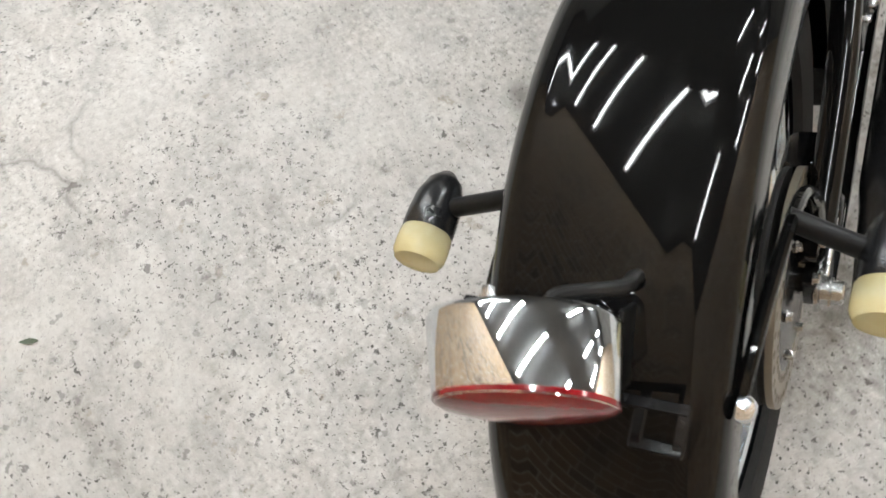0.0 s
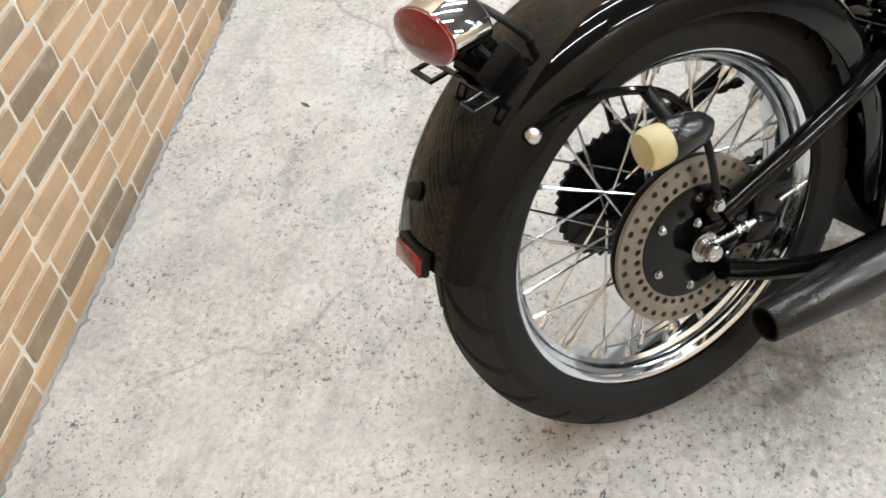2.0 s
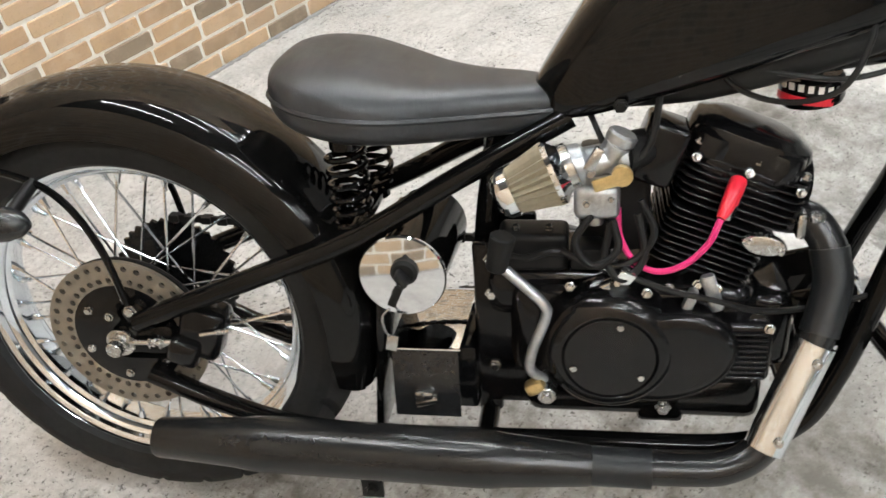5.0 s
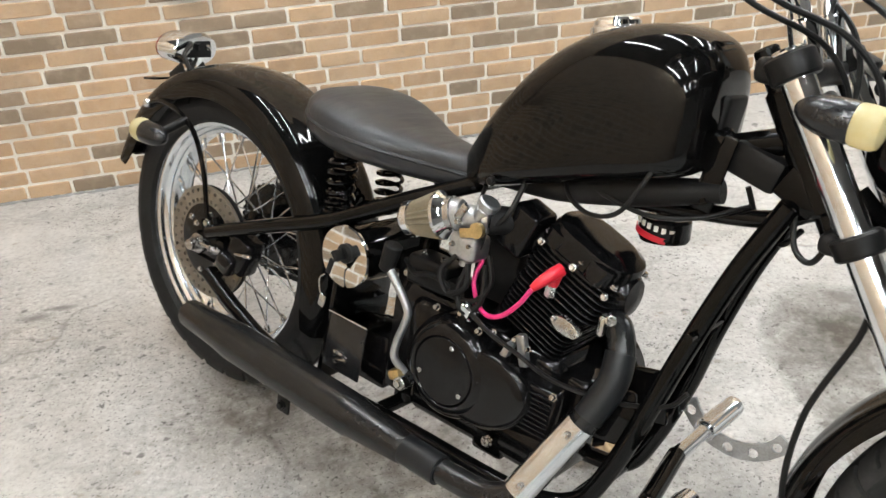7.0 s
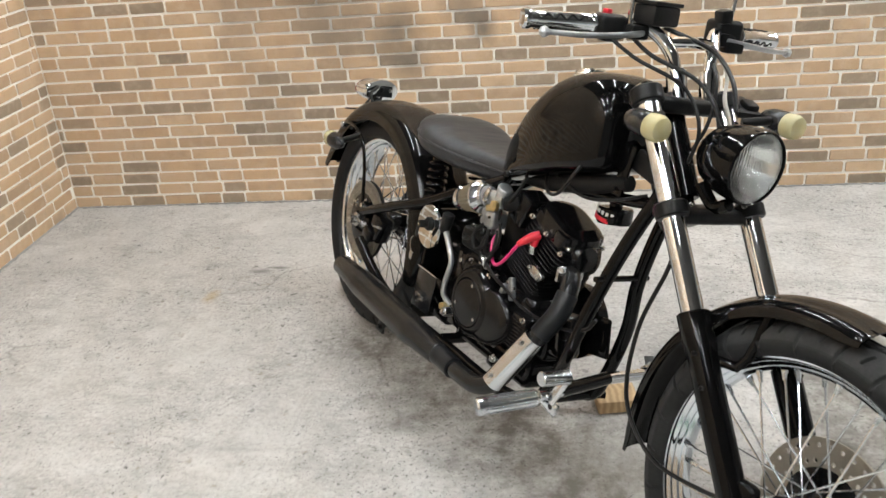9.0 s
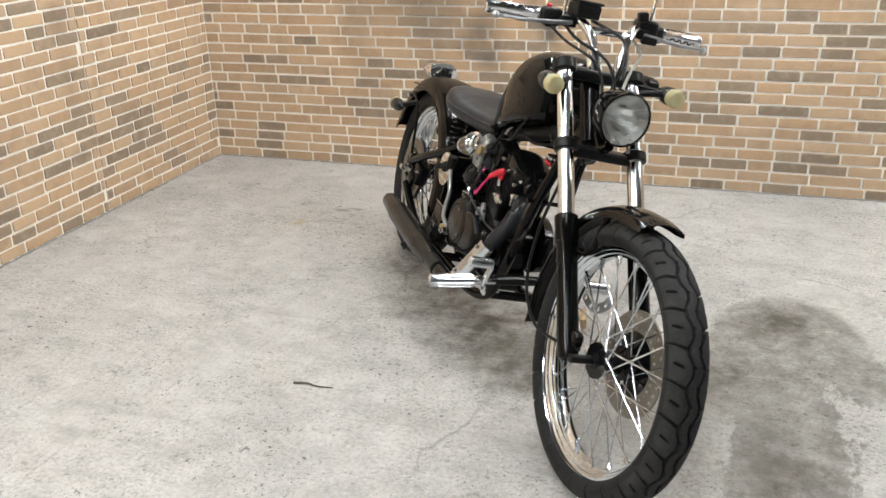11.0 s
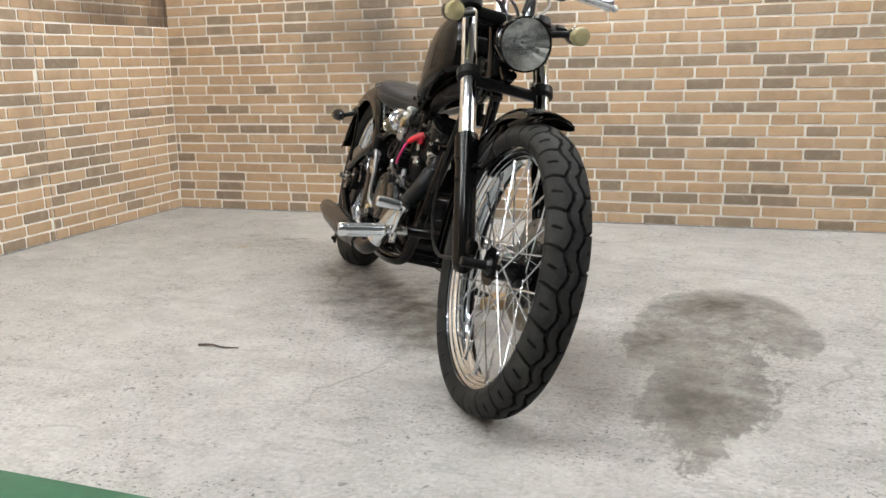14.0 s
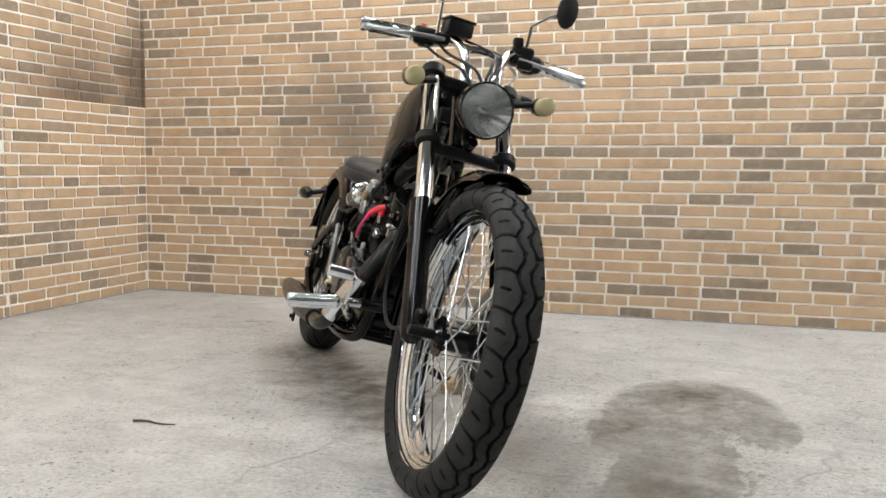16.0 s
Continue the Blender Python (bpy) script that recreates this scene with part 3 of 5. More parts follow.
def lay(parent, place, near, spots, label):
    verts, faces = [], []
    rnd = random.Random(len(label) * 7)
    for u, v, k, w in spots:
        m = place(u + rnd.uniform(-0.0012, 0.0012), v + rnd.uniform(-0.0012, 0.0012)) @ pose(0, rnd.uniform(-0.0006, 0.0006), 0, rnd.uniform(-0.4, 0.4), rnd.uniform(-0.5, 0.5), rnd.uniform(-0.4, 0.4))
        if near(u, v) and abs(w - BRICK_SIZES[k]) < 1e-6:
            ob = new("brick", BRICK_MESHES[k])
            ob.parent = parent
            ob.matrix_world = m
        else:
            base = len(verts)
            for loop in brick_mesh(w, ROW - JOINT, 0.004):
                verts += [tuple(m @ Vector(p)) for p in loop]
            for r in range(2):
                for i in range(8):
                    j = (i + 1) % 8
                    faces.append((base + r * 8 + i, base + r * 8 + j, base + r * 8 + 8 + j, base + r * 8 + 8 + i))
            faces.append(tuple(base + 16 + i for i in range(8)))
    me = bpy.data.meshes.new("brick_field")
    me.from_pydata(verts, [], faces)
    me.materials.append(BRICK_FAR)
    me.shade_smooth()
    me.set_sharp_from_angle(angle=radians(25))
    ob = new("brick_field", me)
    ob.parent = parent
    ob.matrix_world = Matrix.Identity(4)
    tagged(ob, label, kind="stuff")


def lay_all_bricks():
    lay(wall_back, lambda u, v: ROOM @ pose(u, WALL_Y, v), lambda u, v: -0.75 < u < 1.35 and v < 0.80, courses(WALL_X, 7.0, 0.0, LEDGE, 3), "tan and brown brick tiles of the wall")
    lay(wall_back, lambda u, v: ROOM @ pose(u, WALL_Y, v), lambda u, v: False, courses(WALL_X - NICHE, 7.0, LEDGE, TOP, 11), "tan and brown brick tiles of the upper wall")
    lay(wall_panel, lambda u, v: ROOM @ pose(WALL_X, u, v, 0, 0, 90), lambda u, v: u > 0.2, courses(PANEL_Y - 0.003, WALL_Y - 0.002, 0.0, LEDGE, 5), "tan and brown brick tiles of the panel")
    lay(wall_left, lambda u, v: ROOM @ pose(WALL_X - STEP, u, v, 0, 0, 90), lambda u, v: u > -0.35 and v < 0.92, courses(-7.0, PANEL_Y + 0.003, 0.0, TOP, 7), "tan and brown brick tiles beside the panel")
    lay(niche, lambda u, v: ROOM @ pose(WALL_X - NICHE, u, v, 0, 0, 90), lambda u, v: v < 1.9, courses(PANEL_Y, WALL_Y - 0.002, LEDGE, TOP, 9), "tan and brown brick tiles above the ledge")


# ---- the motorcycle, built upright on its own axes (x ahead, y to its left, z up) ----
bike = tagged(new("motorcycle"), "black custom bobber motorcycle with wire wheels leaning on its side stand", "motorcycle")
bike.matrix_world = Matrix.Translation((0.0118, 0.0133, -0.0062)) @ pose(0, 0, 0, 0, 0, -51.0) @ pose(0, 0, 0, -15.7, 0, 0)
RC, FC = Vector((0.0, 0, 0.311)), Vector((1.498, -0.024, 0.309))
RAKE = Vector((0.576, 0, -0.817))


def tyre(bm, c, big, half, rim, tread, n=1200):
    """A round tyre: sidewalls and crown, with the grooves pressed in."""
    prof = []
    for k in range(73):
        a = math.pi * (k / 72 - 0.5)
        y = math.copysign(abs(math.sin(a)) ** 0.85, math.sin(a)) * half
        prof.append((rim + (big - rim) * abs(math.cos(a)) ** 0.62, y))
    prof = [(rim, -half * 0.72), (rim + 0.006, -half * 0.86)] + prof[5:-5] + [(rim + 0.006, half * 0.86), (rim, half * 0.72)]
    loops, worn = [], []
    for i in range(n):
        a = 2 * math.pi * i / n
        loop, lug = [], []
        for r, y in prof:
            cut = tread(a, y / half) if r > big - 0.035 else 0.0
            lug.append(r > big - 0.030 and cut < 0.001)
            r -= cut
            loop.append(c + Vector((math.cos(a) * r, y, math.sin(a) * r)))
        loops.append(loop)
        worn.append(lug)
    rows = [[bm.verts.new(p) for p in loop] for loop in loops]
    for i in range(n):
        a, b = rows[i], rows[(i + 1) % n]
        for k in range(len(a) - 1):
            f = bm.faces.new((a[k], a[k + 1], b[k + 1], b[k]))
            f.material_index = 1 if worn[i][k] and worn[i][k + 1] else 0
    return bm


def front_tread(a, y):
    """A zigzag groove down each side of the crown, short hooks to the middle and slanting cuts out over the shoulder."""
    count = 26
    pitch, y = 2 * math.pi * 0.308 / count, y * 0.046
    u = a / (2 * math.pi) * count
    d = 1.0
    for s in (-1, 1):
        w = (u + (0.25 if s > 0 else 0.75)) % 1.0
        tri = max(-0.75, min(0.75, (abs(w - 0.5) * 4 - 1) * 1.4))
        v = y * s
        d = min(d, abs(v - 0.0118 - 0.0066 * tri) / 0.0028)
        if v > 0.0150:
            x = ((w + 0.5 - (v - 0.0150) * 7.5) % 1.0 - 0.5) * pitch
            d = min(d, abs(x) / 0.0034)
        if 0.026 < v < 0.040:
            x = ((w + 1.0 - (v - 0.0150) * 7.5) % 1.0 - 0.5) * pitch
            d = min(d, abs(x) / 0.0027)
        if 0.0012 < v < 0.0090:
            x = ((w + (v - 0.0085) * 16.0) % 1.0 - 0.5) * pitch
            d = min(d, abs(x) / 0.0026)
    return 0.0080 * max(0.0, min(1.0, (1.0 - d) * 2.6))


def rear_tread(a, y):
    u = a / (2 * math.pi) * 26
    d = abs(y) / 0.05
    for s in (-1, 1):
        if 0.15 < y * s < 0.92:
            w = (u + 0.25 * s) % 1.0
            d = min(d, abs(w - 0.5 - (y * s - 0.5) * 1.1) / 0.10)
    return 0.0055 * max(0.0, min(1.0, (1.0 - d) * 2.2))


def drilled_disc(bm, c, y, inner, outer, rows, count, hole, thick=0.0045, first=0, last=None):
    """A brake disc with real holes: one cell round each hole."""
    edges = np.linspace(inner, outer, rows + 1)

    def at(r, a, h):
        return c + Vector((math.cos(a) * r, h, math.sin(a) * r))
    for k in range(rows):
        r0, r1 = edges[k], edges[k + 1]
        for i in range(first, count if last is None else last):
            a0 = 2 * math.pi * (i + 0.5 * (k % 2)) / count
            a1 = a0 + 2 * math.pi / count
            am, rm = (a0 + a1) / 2, (r0 + r1) / 2
            rim_pts = [(r0, a0), (r0, am), (r0, a1), (rm, a1), (r1, a1), (r1, am), (r1, a0), (rm, a0)]
            hole_pts = []
            for r, a in rim_pts:
                dx, dy = (a - am) * rm, r - rm
                q = math.hypot(dx, dy)
                hole_pts.append((rm + dy / q * hole, am + dx / q * hole / rm))
            sides = []
            for h in (y - thick / 2, y + thick / 2):
                o = [bm.verts.new(at(r, a, h)) for r, a in rim_pts]
                q = [bm.verts.new(at(r, a, h)) for r, a in hole_pts]
                for m in range(8):
                    n = (m + 1) % 8
                    bm.faces.new((o[m], o[n], q[n], q[m]))
                sides.append((o, q))
            (o1, q1), (o2, q2) = sides
            for m in range(8):
                n = (m + 1) % 8
                bm.faces.new((q1[m], q1[n], q2[n], q2[m]))
            for m, n in ((2, 3), (3, 4)) if last is not None and i == last - 1 else ():
                bm.faces.new((o1[m], o1[n], o2[n], o2[m]))
            for m, n in ((6, 7), (7, 0)) if last is not None and i == first else ():
                bm.faces.new((o1[m], o1[n], o2[n], o2[m]))
            for m, n in ((0, 1), (1, 2)) if k == 0 else ():
                bm.faces.new((o1[m], o1[n], o2[n], o2[m]))
            for m, n in ((4, 5), (5, 6)) if k == rows - 1 else ():
                bm.faces.new((o1[m], o1[n], o2[n], o2[m]))
    bmesh.ops.remove_doubles(bm, verts=bm.verts, dist=1e-5)
    return bm


def wheel(name, c, big, half, rim, rim_half, tread, hub_half, hub_r, spokes, label):
    hub = part(name, lathe(B(), c, (0, 1, 0), [(0.012, -hub_half - 0.01), (0.020, -hub_half), (hub_r, -hub_half), (hub_r, -hub_half + 0.006), (hub_r * 0.62, -hub_half + 0.014),
               (hub_r * 0.62, hub_half - 0.014), (hub_r, hub_half - 0.006), (hub_r, hub_half), (0.020, hub_half), (0.012, hub_half + 0.01)], 40), ENGINE_BLACK, bike, label)
    rubber = part("tyre", tyre(B(), c, big, half, rim - 0.006, tread), TYRE, hub, "black rubber tyre with a cut tread")
    rubber.data.materials.append(TREAD)
    w = rim_half
    side = [(rim - 0.0035, w - 0.0045), (rim - 0.0105, w - 0.0055), (rim - 0.0140, w - 0.0085), (rim - 0.0145, w * 0.62), (rim - 0.0205, w * 0.54), (rim - 0.0230, w * 0.46), (rim - 0.0225, w * 0.38), (rim - 0.0285, w * 0.30)]
    prof = [(rim, -w)] + [(r, -y) for r, y in side] + [(rim - 0.030, 0)] + side[::-1]
    prof += [(rim, w), (rim + 0.003, w - 0.003), (rim - 0.004, w - 0.010), (rim - 0.012, 0), (rim - 0.004, -w + 0.010), (rim + 0.003, -w + 0.003)]
    part("rim", lathe(B(), c, (0, 1, 0), prof, 96, close=True), RIM_CHROME, hub, "chromed steel rim")
    ra, ri = hub_r - 0.006, rim - 0.030
    lean = 1.30
    p0, p1 = Vector((ra * math.cos(lean), 0, ra * math.sin(lean))), Vector((ri, 0, 0))
    for s in (1, -1):
        bm = tube(B(), [Vector((0, -s * (hub_half - 0.003), 0)) + p0, Vector((0, -s * 0.008, 0)) + p1], 0.0020, 6, smooth=False)
        me = finish("spoke", bm, SPOKE)
        bm = B()
        d = (p1 - p0).normalized()
        lathe(bm, p1 - d * 0.010 + Vector((0, -s * 0.008, 0)), d, [(0.0034, -0.006), (0.0040, 0.002), (0.0056, 0.008), (0.0056, 0.014)], 6)
        men = finish("nipple", bm, SPOKE)
        for i in range(spokes // 2):
            flip = 1 if i % 2 else -1
            ang = 2 * math.pi * (i * 2 + (0 if s > 0 else 1)) / spokes
            m = Matrix.Translation(c) @ Matrix.Rotation(ang, 4, "Y") @ Matrix.Diagonal((1, 1, flip, 1))
            sp = new("spoke", me)
            sp.parent, sp.matrix_local = hub, m
            nb = new("nipple", men)
            nb.parent, nb.matrix_local = hub, m
    return hub


rear_wheel = wheel("rear_wheel", RC, 0.312, 0.062, 0.240, 0.046, rear_tread, 0.045, 0.048, 40, "wire-spoked rear wheel with a black hub")
front_wheel = wheel("front_wheel", FC, 0.308, 0.046, 0.258, 0.031, front_tread, 0.036, 0.040, 40, "wire-spoked front wheel with a black hub")
part("brake_disc", drilled_disc(B(), RC, -0.078, 0.076, 0.114, 2, 36, 0.0045, 0.0065), DISC, rear_wheel, "drilled steel brake disc")
carrier = lathe(B(), RC, (0, 1, 0), [(0.020, -0.084), (0.050, -0.086), (0.078, -0.0815), (0.080, -0.078), (0.078, -0.0745), (0.030, -0.070), (0.024, -0.045)], 40)
part("disc_carrier", carrier, ENGINE_BLACK, rear_wheel)
# added black ring that stands in for the shade inside the disc holes
part("disc_backing", lathe(B(), RC, (0, 1, 0), [(0.060, -0.062), (0.112, -0.062), (0.113, -0.065), (0.112, -0.068), (0.060, -0.068)], 44, close=True), RUBBER, rear_wheel, "black backing ring added to darken the disc holes")
for k in range(6):
    a = radians(60 * k + 20)
    part("disc_bolt", bolt(B(), RC + Vector((0.062 * math.cos(a), -0.084, 0.062 * math.sin(a))), (0, -1, 0), 0.006, 0.006), STEEL, rear_wheel)
part("brake_disc", drilled_disc(B(), FC, 0.060, 0.070, 0.120, 2, 32, 0.0042), DISC, front_wheel, "drilled steel brake disc")
part("disc_carrier", lathe(B(), FC, (0, 1, 0), [(0.020, 0.036), (0.030, 0.052), (0.072, 0.057), (0.074, 0.060), (0.072, 0.063), (0.020, 0.066)], 40), ENGINE_BLACK, front_wheel)


# fenders: a crowned strip round the wheel with turned-down sides
def fender(c, radius, half, skirt, a0, a1, n=64):
    bm = B()
    edge = 0.036 if half > 0.07 else 0.024
    right = [((half - edge) * k / 6, 0.006 * (k / 6) ** 2) for k in range(7)]
    right += [(half - edge + edge * math.sin(a), 0.006 + edge * (1 - math.cos(a))) for a in (radians(9 * k) for k in range(1, 11))]
    right += [(half + 0.001, 0.006 + edge + skirt * k / 2) for k in (1, 2)]
    sec = [(-y, d) for y, d in right[:0:-1]] + right
    outer, inner = [], []
    for i in range(n + 1):
        u = i / n
        a = radians(a0 + (a1 - a0) * u)
        end = 1 - 0.25 * max(0.0, 1 - min(u, 1 - u) * 14) ** 2
        ring_o, ring_i = [], []
        for y, drop in sec:
            for ring, t in ((ring_o, 0.0), (ring_i, 0.003)):
                r = radius - drop * (1.0 if drop < 0.016 else end) - t * (1.0 if drop < 0.03 else 0.0)
                ring.append(c + Vector((math.cos(a) * r, y * (1 - t * 12), math.sin(a) * r)))
        outer.append(ring_o)
        inner.append(ring_i)
    loops = [o + i[::-1] for o, i in zip(outer, inner)]
    rings(bm, loops)
    return bm


rear_fender = part("rear_fender", fender(RC, 0.347, 0.086, 0.020, 164, -14, 96), PAINT, bike, "gloss black steel rear fender", 50)
front_fender = part("front_fender", fender(Vector((1.478, -0.021, 0.309)), 0.338, 0.054, 0.003, 192, 80, 80), PAINT, bike, "gloss black short front fender", 50)


# frame: rigid rear triangle, cradle, downtubes, backbone and neck
def frame_tube(name, pts, r=0.015, steps=8, **k):
    return part(name, tube(B(), pts, r, 14, steps=steps), FRAME_BLACK, chassis, **k)


NECK_T, NECK_B = Vector((1.005, 0, 0.835)), Vector((1.095, 0, 0.700))
chassis = part("frame", rod(B(), NECK_T, NECK_B, 0.027), FRAME_BLACK, bike, "gloss black rigid tube frame")
for s in (-1, 1):
    frame_tube("seat_stay", [(0.03, s * 0.098, 0.345), (0.20, s * 0.098, 0.412), (0.345, s * 0.085, 0.468), (0.47, s * 0.062, 0.535), (0.60, s * 0.035, 0.600)], 0.014)
    w = 0.060 if s < 0 else 0.084
    frame_tube("lower_rail", [(0.03, s * 0.098, 0.262), (0.12, s * 0.096, 0.216), (0.22, s * 0.094, 0.180), (0.34, s * 0.092, 0.168), (0.60, s * 0.092, 0.172), (0.80, s * 0.090, 0.176),
                              (0.885, s * (w + 0.006), 0.195), (0.925, s * w, 0.270), (0.958, s * w * 0.9, 0.385), (0.985, s * 0.046, 0.490), (1.016, s * 0.032, 0.600), (1.055, s * 0.022, 0.700)], 0.0145)
frame_tube("backbone", [(0.50, 0, 0.570), (0.75, 0, 0.665), (1.03, 0, 0.775)], 0.018)
frame_tube("lower_backbone", [(0.72, 0, 0.625), (1.00, 0, 0.665), (1.085, 0, 0.70)], 0.012)
part("wiring_loom", tube(B(), [(0.62, -0.012, 0.612), (0.74, -0.030, 0.634), (0.86, -0.030, 0.664), (0.97, -0.022, 0.694)], [0.012, 0.020, 0.022, 0.016], 12), RUBBER, chassis, "taped black wiring loom")
frame_tube("seat_post", [(0.515, 0, 0.580), (0.49, 0, 0.40), (0.485, 0, 0.155)], 0.018)
frame_tube("cross_tube", [(0.485, -0.09, 0.155), (0.485, 0.09, 0.155)], 0.014)
frame_tube("cross_tube", [(0.885, -0.066, 0.197), (0.885, 0.088, 0.197)], 0.013)
frame_tube("cross_tube", [(0.335, -0.085, 0.462), (0.335, 0.085, 0.462)], 0.012)
frame_tube("cross_tube", [(0.993, -0.075, 0.51), (0.993, 0.06, 0.51)], 0.006)
for s in (-1, 1):
    part("neck_gusset", block(B(), (0.055, 0.006, 0.042), pose(1.062, s * 0.022, 0.720, 0, 25, 0), 0.004), FRAME_BLACK, chassis)
    part("front_mount", block(B(), (0.075, 0.008, 0.085), pose(0.905, s * 0.050, 0.345, 0, -12, 0), 0.006), FRAME_BLACK, chassis, "black front engine mount plate")
for s in (-1, 1):
    bm = block(B(), (0.086, 0.008, 0.052), Matrix.Translation((0.036, s * 0.096, 0.314)), 0.010, 3)
    block(bm, (0.040, 0.010, 0.050), pose(0.030, s * 0.096, 0.348, 0, -22, 0), 0.010, 3)
    part("axle_plate", bm, FRAME_BLACK, chassis)
    bm = B()
    rod(bm, (0.0, s * 0.098, 0.313), (0.0, s * 0.125, 0.313), 0.013, 0.011)
    lathe(bm, (0.0, s * 0.101, 0.313), (0, s, 0), [(0.020, 0), (0.020, 0.003), (0.015, 0.004)], 24)
    bolt(bm, (0.0, s * 0.112, 0.313), (0, s, 0), 0.014, 0.010)
    rod(bm, (0.012, s * 0.106, 0.316), (0.085, s * 0.106, 0.318), 0.004)
    bolt(bm, (0.045, s * 0.106, 0.317), (1, 0, 0), 0.008, 0.010)
    bolt(bm, (0.060, s * 0.106, 0.317), (1, 0, 0), 0.008, 0.008)
    bolt(bm, (0.025, s * 0.100, 0.362), (0, s, 0), 0.009, 0.008)
    bolt(bm, (-0.008, s * 0.100, 0.352), (0, s, 0), 0.006, 0.006)
    part("axle_nut", bm, STEEL, chassis, "steel axle nut and chain adjuster")

# rear brake caliper and its hose
bm = block(B(), (0.062, 0.046, 0.080), pose(0.112, -0.078, 0.325, 0, 20, 0), 0.012, 3)
block(bm, (0.045, 0.030, 0.040), pose(0.088, -0.098, 0.300, 0, 20, 0), 0.010, 3)
caliper = part("rear_caliper", bm, ENGINE_BLACK, bike, "black rear brake caliper")
part("bleed_nipple", rod(B(), (0.118, -0.104, 0.330), (0.162, -0.104, 0.338), 0.0035), STEEL, caliper)

# tank
def shell(bm, stations, n=28, low=3.2, high=2.3):
    """Loft of rounded sections: x, half width, bottom, top, height of the widest line."""
    loops = []
    for x, w, zb, zt, zm in stations:
        loop = []
        for k in range(n):
            a = 2 * math.pi * k / n
            ca, sa = math.cos(a), math.sin(a)
            p = high if sa > 0 else low
            y = w * math.copysign(abs(ca) ** (2 / p), ca)
            z = zm + (zt - zm if sa > 0 else zm - zb) * math.copysign(abs(sa) ** (2 / p), sa)
            loop.append(Vector((x, y, z)))
        loops.append(loop)
    rings(bm, loops)
    return bm


def smooth_stations(st, steps=5):
    cols = [smooth_path([Vector((s[0], s[i], 0)) for s in st], steps) for i in range(1, 5)]
    return [(cols[0][k].x, max(0.002, cols[0][k].y), cols[1][k].y, cols[2][k].y, cols[3][k].y) for k in range(len(cols[0]))]


TANK = [(0.556, 0.018, 0.600, 0.630, 0.614), (0.576, 0.038, 0.594, 0.664, 0.624), (0.620, 0.066, 0.602, 0.730, 0.646), (0.68, 0.086, 0.622, 0.803, 0.680), (0.75, 0.101, 0.646, 0.855, 0.712),
        (0.82, 0.105, 0.670, 0.880, 0.738), (0.880, 0.101, 0.688, 0.886, 0.752), (0.920, 0.090, 0.702, 0.874, 0.757), (0.940, 0.070, 0.714, 0.844, 0.758), (0.947, 0.038, 0.732, 0.802, 0.758)]
tank = part("fuel_tank", shell(B(), smooth_stations(TANK), 72, 5.0, 3.3), PAINT, bike, "gloss black peanut fuel tank", 60)
bm = lathe(B(), (0.765, 0, 0.860), (-0.22, 0, 1), [(0.037, -0.006), (0.037, 0.005), (0.033, 0.008), (0.032, 0.014), (0.027, 0.018), (0.001, 0.019)], 32)
part("fuel_cap", bm, CHROME, tank, "chrome screw-on fuel cap")
bm = B()
bolt(bm, (0.655, -0.080, 0.626), (0, -1, 0), 0.008, 0.008)
part("tank_bolt", bm, SATIN, tank)
bm = B()
rod(bm, (0.900, -0.020, 0.764), (0.960, -0.020, 0.758), 0.016)
part("tank_boss", bm, FRAME_BLACK, tank)
bm = lathe(B(), (0.918, -0.030, 0.762), (0.1, -1, 0.05), [(0.013, 0), (0.014, 0.004), (0.012, 0.010), (0.006, 0.014), (0.001, 0.015)], 18)
part("tank_bolt", bm, STEEL, tank, "domed steel tank bolt")
bm = block(B(), (0.030, 0.008, 0.105), pose(0.955, -0.030, 0.715, 0, 8, 0), 0.004)
bolt(bm, (0.952, -0.034, 0.680), (0, -1, 0), 0.006, 0.006)
part("tank_bracket", bm, FRAME_BLACK, tank)
# solid black block in place of the recess, its shade given as colour
bm = block(B(), (0.016, 0.064, 0.086), pose(0.944, 0, 0.770, 0, 4, 0), 0.007, 3)
part("neck_shade_block", bm, RUBBER, tank, "matt black block standing in for the shaded steering head recess")
part("coil_pack", block(B(), (0.070, 0.050, 0.045), pose(1.000, 0.0, 0.735, 0, 14, 0), 0.008), SATIN, tank, "black ignition coil")

# seat on coil springs
SEAT = [(0.250, 0.036, 0.630, 0.658, 0.642), (0.258, 0.078, 0.612, 0.675, 0.640), (0.29, 0.112, 0.594, 0.680, 0.634), (0.34, 0.125, 0.582, 0.674, 0.626), (0.395, 0.114, 0.576, 0.658, 0.618),
        (0.45, 0.085, 0.572, 0.645, 0.610), (0.50, 0.062, 0.572, 0.640, 0.606), (0.55, 0.048, 0.576, 0.637, 0.605), (0.588, 0.034, 0.584, 0.630, 0.604), (0.601, 0.012, 0.594, 0.614, 0.602)]
seat = part("seat", shell(B(), smooth_stations(SEAT), 44, 2.6, 3.4), LEATHER, bike, "black leather solo saddle", 70)
part("seat_piping", tube(B(), [(x + 0.0, w * 0.985 * s, zm + 0.004) for s, seq in ((1, SEAT), (-1, SEAT[::-1])) for x, w, zb, zt, zm in seq], 0.004, 6, steps=3), LEATHER, seat)
for s in (-1, 1):
    sp = part("seat_spring", coil(B(), (0.335, s * 0.062, 0.468), (0, 0, 1), 0.105, 0.023, 0.0040, 6), FRAME_BLACK, bike, "black coil seat spring")
    part("spring_mount", rod(B(), (0.335, s * 0.062, 0.455), (0.335, s * 0.062, 0.470), 0.018), FRAME_BLACK, sp)
    part("spring_mount", rod(B(), (0.335, s * 0.062, 0.572), (0.335, s * 0.062, 0.590), 0.018), FRAME_BLACK, sp)

